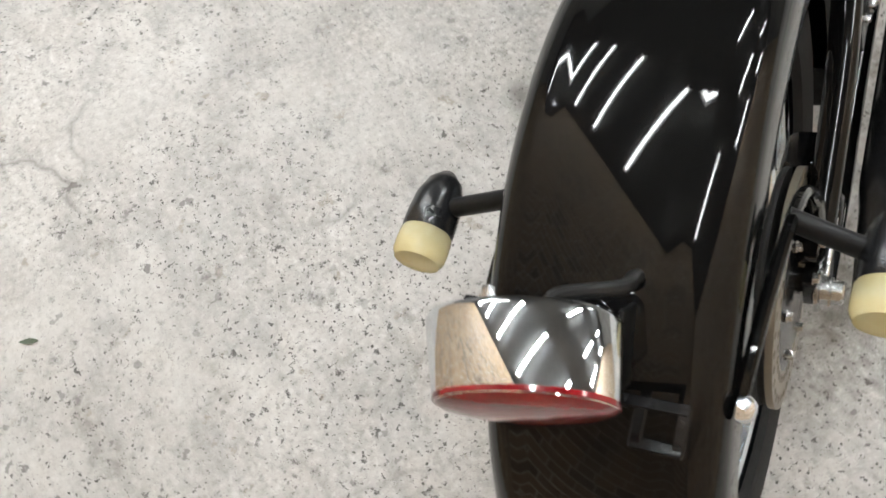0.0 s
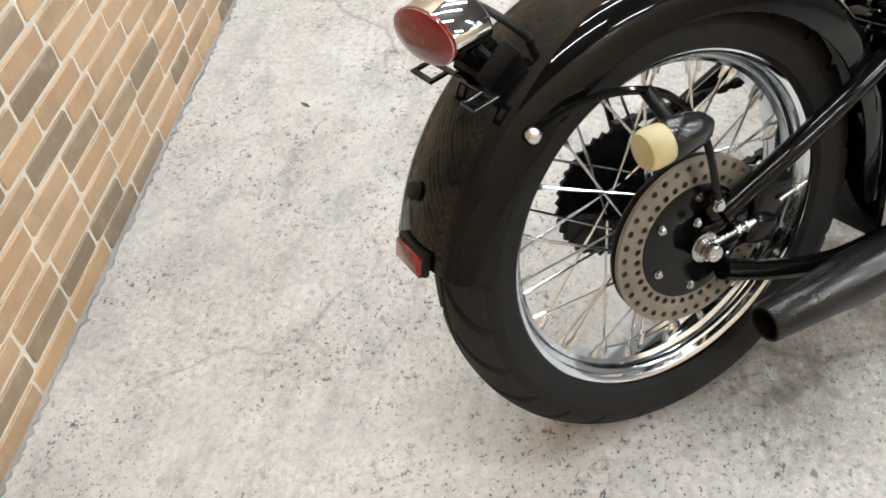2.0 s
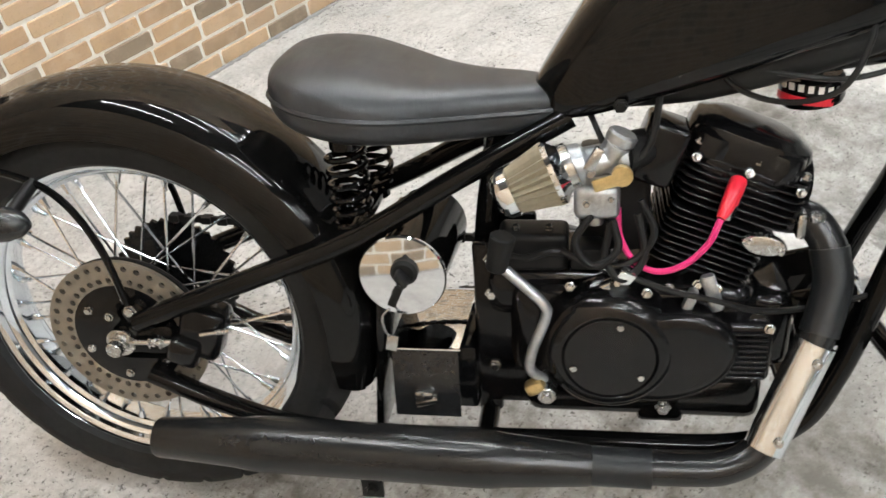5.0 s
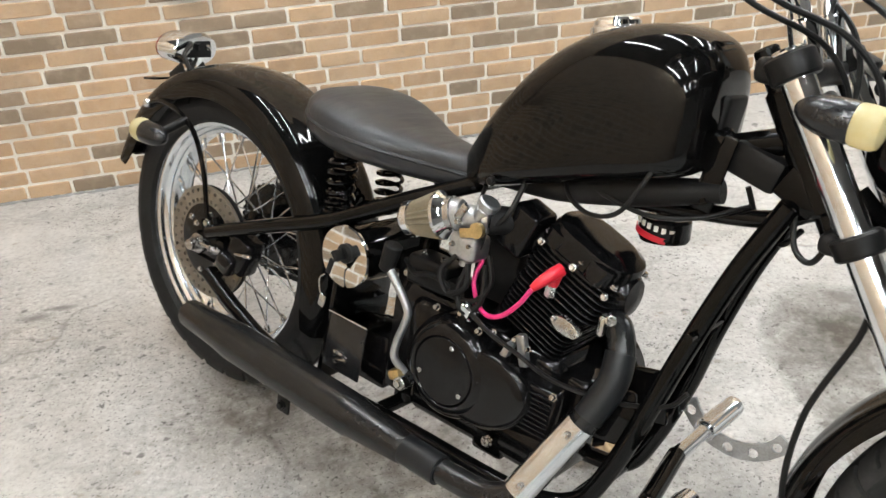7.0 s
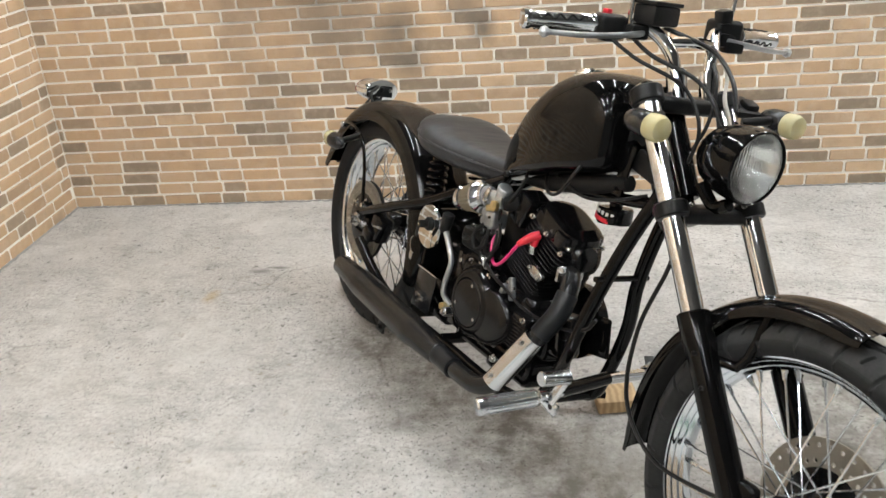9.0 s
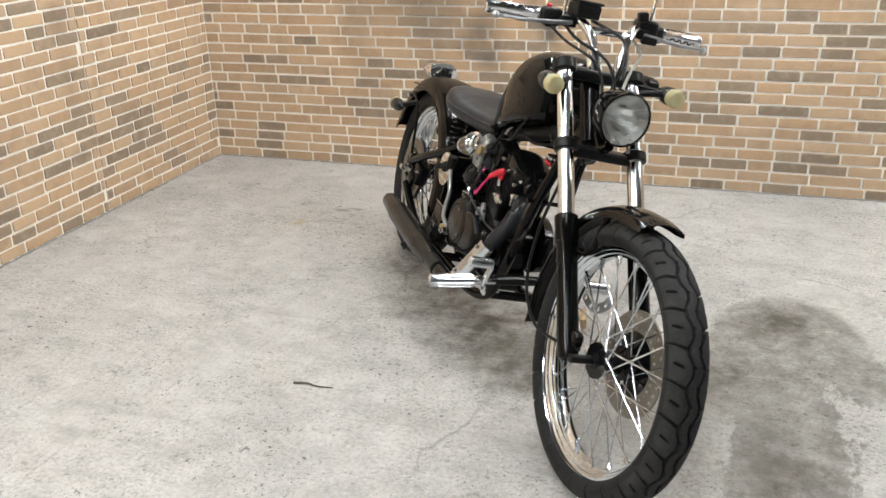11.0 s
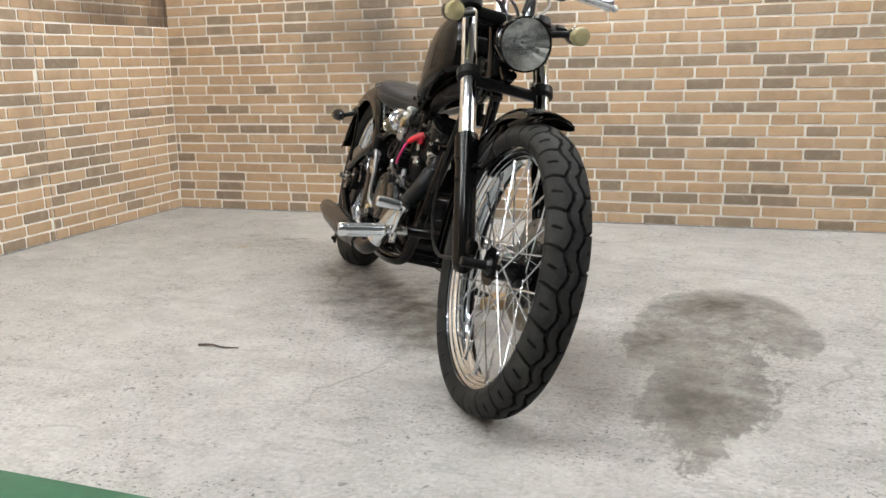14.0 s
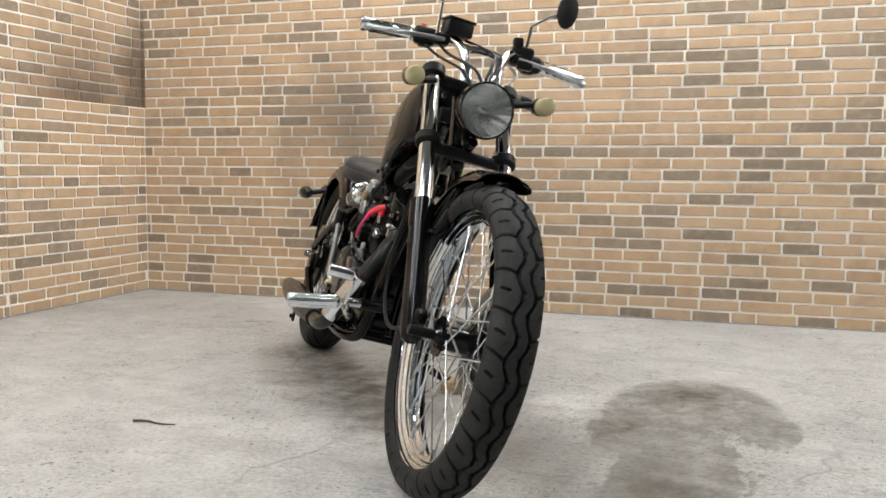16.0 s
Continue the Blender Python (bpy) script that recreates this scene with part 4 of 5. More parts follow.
# front fork, clamps, headlight
def on_fork(z, s=0, off=0.0, push=0.0):
    """A point of the fork's line at height z; off: sideways, push: ahead of the line."""
    x = 1.056 + (0.841 - z) * 0.7033
    return Vector((x, s * off, z)) + Vector((0.817, 0, 0.576)) * push


FORK_Y = 0.095
fork = part("front_fork", rod(B(), on_fork(0.905, push=-0.052), on_fork(0.690, push=-0.052), 0.016), FRAME_BLACK, bike, "chrome-tubed telescopic front fork with black sliders")
for s in (-1, 1):
    part("fork_tube", rod(B(), on_fork(0.885, s, FORK_Y), on_fork(0.500, s, FORK_Y), 0.0195, seg=28), CHROME, fork, "chrome fork tube")
    bm = lathe(B(), on_fork(0.556, s, FORK_Y), RAKE, [(0.024, 0), (0.0275, 0.003), (0.0275, 0.060), (0.0245, 0.075), (0.0245, 0.315), (0.022, 0.330), (0.014, 0.336)], 28)
    block(bm, (0.046, 0.026, 0.040), Matrix.Translation(on_fork(0.318, s, FORK_Y - 0.006, 0.022)), 0.012, 3)
    part("fork_slider", bm, FRAME_BLACK, fork, "gloss black fork slider")
    for dz in (0.50, 0.455):
        part("slider_bolt", bolt(B(), on_fork(dz, s, FORK_Y + 0.024, 0.008), (0.2, s, 0), 0.005, 0.006), SATIN, fork)
    part("fender_stay", tube(B(), [on_fork(0.490, s, FORK_Y - 0.012, 0.010), (1.352, s * 0.074, 0.500), (1.362, s * 0.064, 0.520), (1.372, s * 0.056, 0.600)], 0.0085, smooth=False), FRAME_BLACK, front_fender)
part("front_axle", rod(B(), FC + Vector((0, -0.098, 0)), FC + Vector((0, 0.098, 0)), 0.010), SATIN, fork)


def clamp(name, z, ya, h, label):
    bm = B()
    c = on_fork(z)
    tilt = math.degrees(math.atan2(0.576, 0.817))
    block(bm, (0.058, 2 * ya, h), Matrix.Translation(c + Vector((-0.014, 0, -0.010))) @ pose(0, 0, 0, 0, -(90 - tilt) + 55 - 0, 0), 0.010, 3)
    for s in (-1, 1):
        lathe(bm, on_fork(z, s, FORK_Y) - RAKE * h * 0.5, RAKE, [(0.026, 0), (0.029, 0.003), (0.029, h - 0.003), (0.026, h)], 24)
    return part(name, bm, SATIN, fork, label)


lower = clamp("lower_clamp", 0.698, 0.10, 0.026, "satin black lower fork clamp")
upper = clamp("upper_clamp", 0.868, 0.10, 0.030, "satin black upper fork clamp")
part("clamp_bolt", bolt(B(), on_fork(0.702, push=0.016), (0.817, 0, 0.576), 0.008, 0.008), STEEL, lower)
for s in (-1, 1):
    part("clamp_bolt", bolt(B(), on_fork(0.702, s, FORK_Y - 0.03, 0.016), (0.817, 0, 0.576), 0.005, 0.008), STEEL, lower)

bm = block(B(), (0.070, 0.075, 0.014), Matrix.Translation(on_fork(0.868, 1, 0.130)) @ pose(0, 0, 0, 0, 20, -8), 0.004, 2)
block(bm, (0.030, 0.030, 0.026), Matrix.Translation(on_fork(0.862, 1, 0.146, 0.012)) @ pose(0, 0, 0, 0, 20, -8), 0.006, 2)
part("side_bracket", bm, SATIN, upper, "flat black bracket beside the upper clamp")

LAMP = Vector((1.222, 0.0, 0.792))
AIM = Vector((1.0, 0, -0.06)).normalized()
lamp = part("headlight", lathe(B(), LAMP, AIM, [(0.0605, 0.004), (0.0622, 0.007), (0.0645, 0.005), (0.0652, -0.004), (0.0645, -0.014), (0.0640, -0.030), (0.0610, -0.052), (0.052, -0.078), (0.036, -0.098), (0.012, -0.108)], 48, cap=False), PAINT, bike, "round headlight in a gloss black shell")
bm = B()
steps = 9
loops = []
for k in range(steps + 1):
    u = k / steps
    r, depth = 0.0605 * (1 - u) ** 0.62 + 0.004, 0.056 * u
    x0, y0, z0 = frame_of(-AIM)
    loops.append([LAMP + z0 * (depth + 0.0046 * ((k + i) % 2)) + (x0 * math.cos(a) + y0 * math.sin(a)) * min(r, 0.0605) for i, a in ((i, 2 * math.pi * i / 18) for i in range(18))])
rings(bm, loops, cap=False)
part("reflector", bm, REFLECTOR, lamp, "bright faceted reflector bowl", 2)
lamp_lens = part("lens", lathe(B(), LAMP, AIM, [(0.0605, -0.001), (0.0605, 0.003), (0.050, 0.009), (0.032, 0.014), (0.014, 0.0165), (0.0008, 0.017)], 48), GLASS, lamp, "clear fluted glass lens")
lamp_lens.visible_shadow = False
part("bulb", lathe(B(), LAMP - AIM * 0.050, AIM, [(0.007, 0), (0.009, 0.004), (0.009, 0.022), (0.006, 0.028), (0.001, 0.030)], 16), CHROME, lamp, "silvered bulb")
part("rim_ring", lathe(B(), LAMP, AIM, [(0.0602, 0.002), (0.0602, 0.0065), (0.0615, 0.0082), (0.0628, 0.0078)], 48, cap=False), PAINT, lamp, "thin black lens ring")
part("lamp_bracket", tube(B(), [(1.12, 0.0, 0.735), (1.16, 0, 0.708), (1.190, 0, 0.720)], 0.012), FRAME_BLACK, lamp)


def turn_signal(lens_at, aim, stalk, label):
    """A bullet turn signal: shell, aged lens and stalk."""
    aim = Vector(aim).normalized()
    c = Vector(lens_at)
    body = part("turn_signal", lathe(B(), c, -aim, [(0.020, 0.004), (0.0225, 0.008), (0.0225, 0.022), (0.0210, 0.040), (0.0155, 0.056), (0.0065, 0.066), (0.001, 0.068)], 28), SHELL, bike, label)
    part("lens", lathe(B(), c, aim, [(0.0215, -0.006), (0.0228, -0.003), (0.0232, 0.008), (0.0226, 0.016), (0.0196, 0.0215), (0.012, 0.0245), (0.0008, 0.0255)], 28), AMBER, body, "aged pale yellow lens")
    part("bulb_reflector", lathe(B(), c, aim, [(0.020, -0.005), (0.012, -0.010), (0.001, -0.011)], 20, cap=False), REFLECTOR, body)
    part("stalk", tube(B(), [c - aim * 0.030] + [Vector(p) for p in stalk], 0.0085, 12), SATIN, body)
    return body


for s in (-1, 1):
    turn_signal((1.138, s * 0.162, 0.844 + s * 0.012), (1, 0, -0.05), [(1.108, s * 0.137, 0.844 + s * 0.012), (1.085, s * 0.100, 0.845)], "black bullet turn signal with an aged lens")
    ys = 0.163 if s < 0 else 0.188
    turn_signal((-0.100, s * ys, 0.520), (-1, 0, 0.0), [(-0.069, s * (ys - 0.015), 0.523), (-0.062, s * 0.095, 0.545)], "black bullet turn signal with an aged lens")
    part("signal_stay", tube(B(), [(-0.203, s * 0.088, 0.546), (-0.15, s * 0.094, 0.562), (-0.085, s * 0.098, 0.555), (-0.03, s * 0.100, 0.525), (0.008, s * 0.103, 0.46), (0.024, s * 0.102, 0.372)], 0.0050), FRAME_BLACK, rear_fender, "black steel stay")
    bm = B()
    lathe(bm, (-0.203, s * 0.088, 0.546), (0, s, 0), [(0.0095, 0), (0.0095, 0.004), (0.008, 0.008), (0.005, 0.0105), (0.001, 0.0115)], 20)
    part("stay_bolt", bm, POLISHED, rear_fender)

# handlebar, grips, levers, mirrors
bar_pts = [(0.875, -0.30, 0.982), (0.905, -0.155, 0.986), (0.935, -0.085, 0.990), (0.972, -0.050, 0.955), (0.990, -0.038, 0.900), (0.996, -0.036, 0.875)]
bar = part("handlebar", tube(B(), bar_pts, 0.0125, 14), CHROME, bike, "chrome handlebar")
tube_bm = tube(B(), [(x, -y, z) for x, y, z in bar_pts], 0.0125, 14)
part("bar_half", tube_bm, CHROME, bar)
part("cross_bar", tube(B(), [(0.962, -0.055, 0.968), (0.968, 0, 0.972), (0.962, 0.055, 0.968)], 0.0105), CHROME, bar)
for s in (-1, 1):
    part("riser", rod(B(), (1.005, s * 0.036, 0.868), (0.985, s * 0.040, 0.925), 0.019), CHROME, bar, "chrome riser")
    end, inn = Vector((0.868, s * 0.300, 0.982)), Vector((0.898, s * 0.172, 0.986))
    ax = (end - inn).normalized()
    bm = lathe(B(), inn, ax, [(0.0185, 0), (0.019, 0.003), (0.0165, 0.008), (0.0165, 0.118), (0.019, 0.122), (0.019, 0.130), (0.016, 0.134)], 26)
    grip = part("grip", bm, CHROME, bar, "chrome grip with black flame inlay")
    bm = B()
    x0, y0, z0 = frame_of(ax)
    for row in range(3):
        a0 = row * 2.1 + 0.5
        pts = []
        for k in range(25):
            a = a0 + 0.30 * math.sin(k * 1.05)
            pts.append(inn + ax * (0.016 + 0.0039 * k) + (x0 * math.cos(a) + y0 * math.sin(a)) * 0.0166)
        tube(bm, pts, 0.0022, 5, smooth=False, flat=1.0)
    part("inlay", bm, RUBBER, grip)
    bm = block(B(), (0.046, 0.058, 0.044), pose(0.905, s * 0.142, 0.984, 0, 0, s * 12), 0.012, 3)
    block(bm, (0.030, 0.030, 0.016), pose(0.905, s * 0.140, 0.965, 0, 0, 0), 0.005)
    part("switch_box", bm, SATIN, bar, "black switch housing")
    bm = B()
    lever = [(0.948, s * 0.100, 0.978), (0.960, s * 0.150, 0.974), (0.952, s * 0.220, 0.968), (0.925, s * 0.290, 0.966)]
    tube(bm, lever, [0.008, 0.0065, 0.006, 0.0055], 10, flat=0.7)
    lathe(bm, Vector(lever[-1]) - Vector((0, 0, 0.0)), (0, 0, 1), [(0.001, -0.010), (0.007, -0.007), (0.010, 0), (0.007, 0.007), (0.001, 0.010)], 14)
    part("lever", bm, ALLOY, bar, "bare alloy hand lever")
    part("lever_perch", block(B(), (0.044, 0.040, 0.026), pose(0.930, s * 0.105, 0.980, 0, 0, 0), 0.006), SATIN, bar)
    stem = [(0.930, s * 0.118, 0.985), (0.930, s * 0.120, 1.072), (0.928, s * 0.160, 1.106), (0.925, s * 0.200, 1.130)]
    ms = part("mirror_stem", tube(B(), [stem[0], stem[1]], 0.0045), CHROME, bar, "chrome mirror stem")
    part("mirror_arm", tube(B(), stem[1:], 0.0042, smooth=False), CHROME, ms)
    bm = lathe(B(), (0.930, s * 0.206, 1.136), (1, 0, 0.05), [(0.030, -0.006), (0.034, -0.002), (0.033, 0.006), (0.020, 0.014), (0.002, 0.017)], 30)
    bmesh.ops.scale(bm, vec=(1, 0.8, 1.35), space=Matrix.Translation((-0.930, -s * 0.206, -1.136)), verts=bm.verts)
    mirror = part("mirror", bm, RUBBER, ms, "black oval mirror back")
bar.matrix_local = Matrix.Translation((1.024, 0.026, 0.90)) @ pose(0, 0, 0, 3.2, 0, -3.0) @ Matrix.Translation((-1.0, 0, -0.905))
part("kill_switch", block(B(), (0.016, 0.012, 0.010), Matrix.Translation((0.905, -0.150, 1.009)), 0.003), RED_CAP, bar, "red kill switch")
bm = block(B(), (0.050, 0.058, 0.050), pose(0.925, 0.112, 0.992, 0, 0, -10), 0.010, 3)
block(bm, (0.030, 0.026, 0.026), pose(0.938, 0.092, 1.022, 12, 0, -10), 0.006, 2)
block(bm, (0.026, 0.040, 0.022), pose(0.948, 0.118, 0.968, 0, 0, -10), 0.005, 2)
part("clutch_perch", bm, SATIN, bar, "black clutch lever perch with its switch")
bm = block(B(), (0.052, 0.070, 0.036), pose(0.945, -0.072, 1.012, 0, 0, 10), 0.006, 2)
reservoir = part("brake_reservoir", bm, SATIN, bar, "black brake fluid reservoir")
part("reservoir_lid", block(B(), (0.056, 0.074, 0.007), pose(0.945, -0.072, 1.033, 0, 0, 10), 0.002), SATIN, reservoir)

# cables and hoses
def cable(pts, r=0.0037, m=None, label=""):
    return part("cable", tube(B(), pts, r, 8, steps=8), m or CABLE, bike, label)


cable([(0.935, -0.095, 0.975), (0.985, -0.060, 0.935), (1.060, -0.005, 0.905), (1.110, 0.012, 0.850), (1.115, 0.02, 0.770)], 0.0042)
cable([(0.915, -0.125, 0.962), (0.975, -0.085, 0.925), (1.045, -0.020, 0.890), (1.085, 0.0, 0.82), (1.075, -0.01, 0.73)])
cable([(0.925, 0.110, 0.970), (0.990, 0.080, 0.950), (1.055, 0.045, 0.905), (1.080, 0.02, 0.83), (1.045, 0.01, 0.74)])
cable([(0.935, 0.120, 0.965), (1.00, 0.120, 0.930), (1.060, 0.070, 0.880), (1.120, 0.030, 0.845), (1.130, 0.02, 0.80)], 0.0040, GREY_CABLE)
cable([(0.960, -0.020, 0.985), (1.030, 0.040, 0.960), (1.110, 0.020, 0.920), (1.155, 0.0, 0.87)], 0.0042)
cable([(1.115, -0.030, 0.700), (1.175, -0.090, 0.665), (1.188, -0.100, 0.610), (1.156, -0.102, 0.480), (1.170, -0.102, 0.352), (1.255, -0.100, 0.284), (1.370, -0.098, 0.292), (1.470, -0.088, 0.318)], 0.0040, None, "black speedometer cable")
cable([(1.00, 0.0, 0.68), (0.95, -0.04, 0.655), (0.89, -0.055, 0.643), (0.82, -0.05, 0.650), (0.74, -0.04, 0.668)], 0.0034)
cable([(0.668, -0.104, 0.428), (0.715, -0.108, 0.412), (0.765, -0.104, 0.398), (0.815, -0.092, 0.378), (0.870, -0.070, 0.368), (0.930, -0.058, 0.376), (0.985, -0.06, 0.402), (1.005, -0.06, 0.430)], 0.0036)

cable([(0.900, -0.070, 0.735), (0.895, -0.096, 0.694), (0.872, -0.104, 0.648), (0.825, -0.090, 0.630), (0.775, -0.066, 0.640), (0.745, -0.040, 0.675)], 0.0034)
cable([(0.70, -0.05, 0.652), (0.69, -0.075, 0.585), (0.665, -0.08, 0.560), (0.640, -0.088, 0.572)], 0.0042)
cable([(0.62, -0.04, 0.61), (0.635, -0.07, 0.585), (0.655, -0.078, 0.545), (0.650, -0.085, 0.500)], 0.0036)
cable([(0.590, -0.092, 0.455), (0.625, -0.100, 0.440), (0.670, -0.100, 0.445), (0.695, -0.098, 0.480), (0.680, -0.092, 0.520)], 0.0040)
cable([(0.500, -0.060, 0.445), (0.540, -0.085, 0.440), (0.580, -0.090, 0.452), (0.610, -0.080, 0.440)], 0.0046)
cable([(0.985, 0.02, 0.70), (1.01, 0.03, 0.650), (1.045, 0.02, 0.640), (1.070, 0.0, 0.670)], 0.0040)
cable([(1.06, -0.02, 0.70), (1.075, -0.03, 0.655), (1.10, -0.03, 0.645), (1.115, -0.02, 0.690)], 0.0040)

# engine: upright single with a finned barrel tilted ahead
CYL = Vector((0.38, 0, 1.0)).normalized()
CB = Vector((0.748, 0, 0.412))
engine = part("engine", block(B(), (0.30, 0.150, 0.150), Matrix.Translation((0.672, 0, 0.325)), 0.030, 4), ENGINE_BLACK, bike, "black air-cooled single-cylinder engine")
part("gearbox_top", block(B(), (0.17, 0.120, 0.080), Matrix.Translation((0.575, 0, 0.375)), 0.025, 3), ENGINE_BLACK, engine)
part("sump", block(B(), (0.30, 0.130, 0.072), Matrix.Translation((0.690, 0, 0.226)), 0.020, 3), ENGINE_BLACK, engine)
part("front_case", block(B(), (0.060, 0.110, 0.110), Matrix.Translation((0.840, 0, 0.322)), 0.020, 3), ENGINE_BLACK, engine)


def plate(w, d, h, corner=0.018):
    """A rounded plate outline in the cylinder's own cross-section."""
    pts = []
    for cx, cy, a0 in ((w / 2 - corner, d / 2 - corner, 0), (-w / 2 + corner, d / 2 - corner, 90), (-w / 2 + corner, -d / 2 + corner, 180), (w / 2 - corner, -d / 2 + corner, 270)):
        for k in range(5):
            a = radians(a0 + k * 22.5)
            pts.append((cx + corner * math.cos(a), cy + corner * math.sin(a)))
    return pts


CX = Vector((CYL.z, 0, -CYL.x))


def stack(bm, h0, h1, w, d, shift=0.0, corner=0.018, taper=1.0):
    loops = []
    if taper == 1.0:
        steps = ((h0, 0.980), (h0 + 0.0004, 0.993), (h0 + 0.0012, 1.0), (h1 - 0.0012, 1.0), (h1 - 0.0004, 0.993), (h1, 0.980))
    else:
        steps = ((h0, 0.97), (h0 + 0.0006, 1.0), (h1 - 0.016, 0.99), (h1 - 0.009, 0.95), (h1 - 0.004, taper), (h1 - 0.001, taper - 0.08), (h1, taper - 0.20), (h1, 0.01))
    for h, k in steps:
        loops.append([CB + CYL * h + CX * (x * k + shift) + Vector((0, y * k, 0)) for x, y in plate(w, d, 0, corner)])
    rings(bm, loops)
    return bm


part("barrel", stack(B(), -0.02, 0.100, 0.088, 0.088), ENGINE_BLACK, engine)
for k in range(9):
    part("cooling_fin", stack(B(), 0.002 + k * 0.0086, 0.0050 + k * 0.0086, 0.128 - 0.002 * (k % 2), 0.140), ENGINE_BLACK, engine, "", 75)
head = part("cylinder_head", stack(B(), 0.082, 0.142, 0.104, 0.106), ENGINE_BLACK, engine, "black finned cylinder head")
for k in range(7):
    part("cooling_fin", stack(B(), 0.082 + k * 0.0086, 0.0850 + k * 0.0086, 0.140 + 0.012 * math.sin(k * 0.5), 0.136 - 0.004 * k, 0.006, 0.024), ENGINE_BLACK, head, "", 75)
rocker = part("rocker_cover", stack(B(), 0.128, 0.178, 0.146, 0.108, 0.002, 0.046, 0.78), ENGINE_BLACK, head, "black rocker cover")
part("valve_cover", stack(B(), 0.136, 0.172, 0.056, 0.118, 0.036, 0.026, 0.80), ENGINE_BLACK, rocker)
part("valve_cover", stack(B(), 0.136, 0.168, 0.052, 0.114, -0.042, 0.025, 0.80), ENGINE_BLACK, rocker)
bm = lathe(B(), CB + CYL * 0.125 + CX * 0.066, CX * 0.9 + CYL * 0.3, [(0.034, 0), (0.033, 0.014), (0.027, 0.022), (0.001, 0.026)], 28)
part("valve_cap", bm, ENGINE_BLACK, rocker)
for x, y, h in ((-0.058, -0.055, 0.132), (0.066, -0.056, 0.132), (0.004, -0.056, 0.134)):
    part("head_bolt", bolt(B(), CB + CYL * h + CX * x + Vector((0, y, 0)), (0.2, -1, 0.3), 0.0055, 0.009), STEEL, head)
for x, y in ((0.07, -0.055), (-0.062, -0.055), (0.07, 0.055), (-0.062, 0.055), (0.01, -0.06)):
    part("cover_bolt", bolt(B(), CB + CYL * 0.146 + CX * x * 0.96 + Vector((0, y * 0.82, 0)), CYL, 0.006, 0.007), STEEL, rocker)
c = CB + CYL * 0.068 + CX * 0.050 + Vector((0, -0.074, 0))
bm = lathe(B(), (0, 0, 0), (0, -1, 0), [(0.0125, 0), (0.0125, 0.007), (0.0115, 0.009), (0.009, 0.010), (0.001, 0.010)], 32)
bmesh.ops.scale(bm, vec=(2.0, 1, 1), verts=bm.verts)
bmesh.ops.transform(bm, matrix=Matrix.Translation(c) @ pose(0, 0, 0, 0, 12, 0), verts=bm.verts)
cap = part("inspection_cap", bm, STEEL, engine, "oval polished inspection cap")
for s in (-1, 1):
    part("cap_bolt", bolt(B(), c + CX * 0.019 * s + Vector((0, -0.009, 0)), (0, -1, 0), 0.0045, 0.006), STEEL, cap)
bm = block(B(), (0.050, 0.060, 0.075), pose(0.700, -0.035, 0.560, 0, 20, 0), 0.008, 3)
part("coil_bracket", bm, ENGINE_BLACK, engine, "black bracket behind the carburettor")
bm = block(B(), (0.085, 0.050, 0.050), Matrix.Translation((0.555, -0.050, 0.440)), 0.008, 3)
block(bm, (0.040, 0.040, 0.030), Matrix.Translation((0.620, -0.062, 0.436)), 0.006, 2)
block(bm, (0.085, 0.060, 0.130), Matrix.Translation((0.652, 0.0, 0.485)), 0.010, 2)
relay = part("starter_relay", bm, SATIN, engine, "black relay box with wiring")
for x in (0.535, 0.575):
    part("terminal", bolt(B(), (x, -0.060, 0.466), (0, -0.3, 1), 0.005, 0.008), STEEL, relay)

# right-hand cases
bm = lathe(B(), (0.648, -0.070, 0.322), (0, -1, 0), [(0.086, 0), (0.085, 0.022), (0.082, 0.032), (0.077, 0.040), (0.070, 0.046), (0.062, 0.049), (0.058, 0.049), (0.056, 0.046), (0.054, 0.049), (0.001, 0.051)], 44)
lathe(bm, (0.640, -0.070, 0.378), (0.1, -0.9, 0.5), [(0.030, 0), (0.029, 0.020), (0.024, 0.028), (0.001, 0.030)], 24)
case = part("clutch_cover", bm, ENGINE_BLACK, engine, "round black clutch cover")
for a in (75, 200, 325):
    part("case_bolt", bolt(B(), (0.648 + 0.046 * math.cos(radians(a)), -0.116, 0.322 + 0.046 * math.sin(radians(a))), (0, -1, 0), 0.006, 0.006), STEEL, case)
bm = B()
loops = []
for h, k in ((-0.065, 1.0), (-0.094, 1.0), (-0.102, 0.985), (-0.108, 0.95), (-0.112, 0.90), (-0.114, 0.82), (-0.1145, 0.70)):
    loops.append([Vector((0.715 + 0.085 * k * math.cos(a) * (1 if math.cos(a) > 0 else 1.1), h, 0.316 + 0.066 * k * math.sin(a) + 0.010 * math.cos(a))) for a in (2 * math.pi * i / 36 for i in range(36))])
rings(bm, loops)
part("primary_case", bm, ENGINE_BLACK, engine, "black primary case", 45)
bm = block(B(), (0.078, 0.040, 0.084), Matrix.Translation((0.800, -0.075, 0.318)), 0.010, 3)
oil_box = part("finned_cover", bm, ENGINE_BLACK, engine, "black ribbed side cover")
for k in range(9):
    part("rib", block(B(), (0.064, 0.006, 0.0038), Matrix.Translation((0.800, -0.097, 0.286 + k * 0.0078)), 0.001, 1), ENGINE_BLACK, oil_box)
part("rotor_cover", lathe(B(), (0.80, 0.070, 0.335), (0, 1, 0), [(0.085, 0), (0.082, 0.028), (0.070, 0.040), (0.001, 0.043)], 40), ENGINE_BLACK, engine)
part("sprocket_cover", lathe(B(), (0.58, 0.070, 0.34), (0, 1, 0), [(0.065, 0), (0.062, 0.018), (0.05, 0.026), (0.001, 0.028)], 32), ENGINE_BLACK, engine)
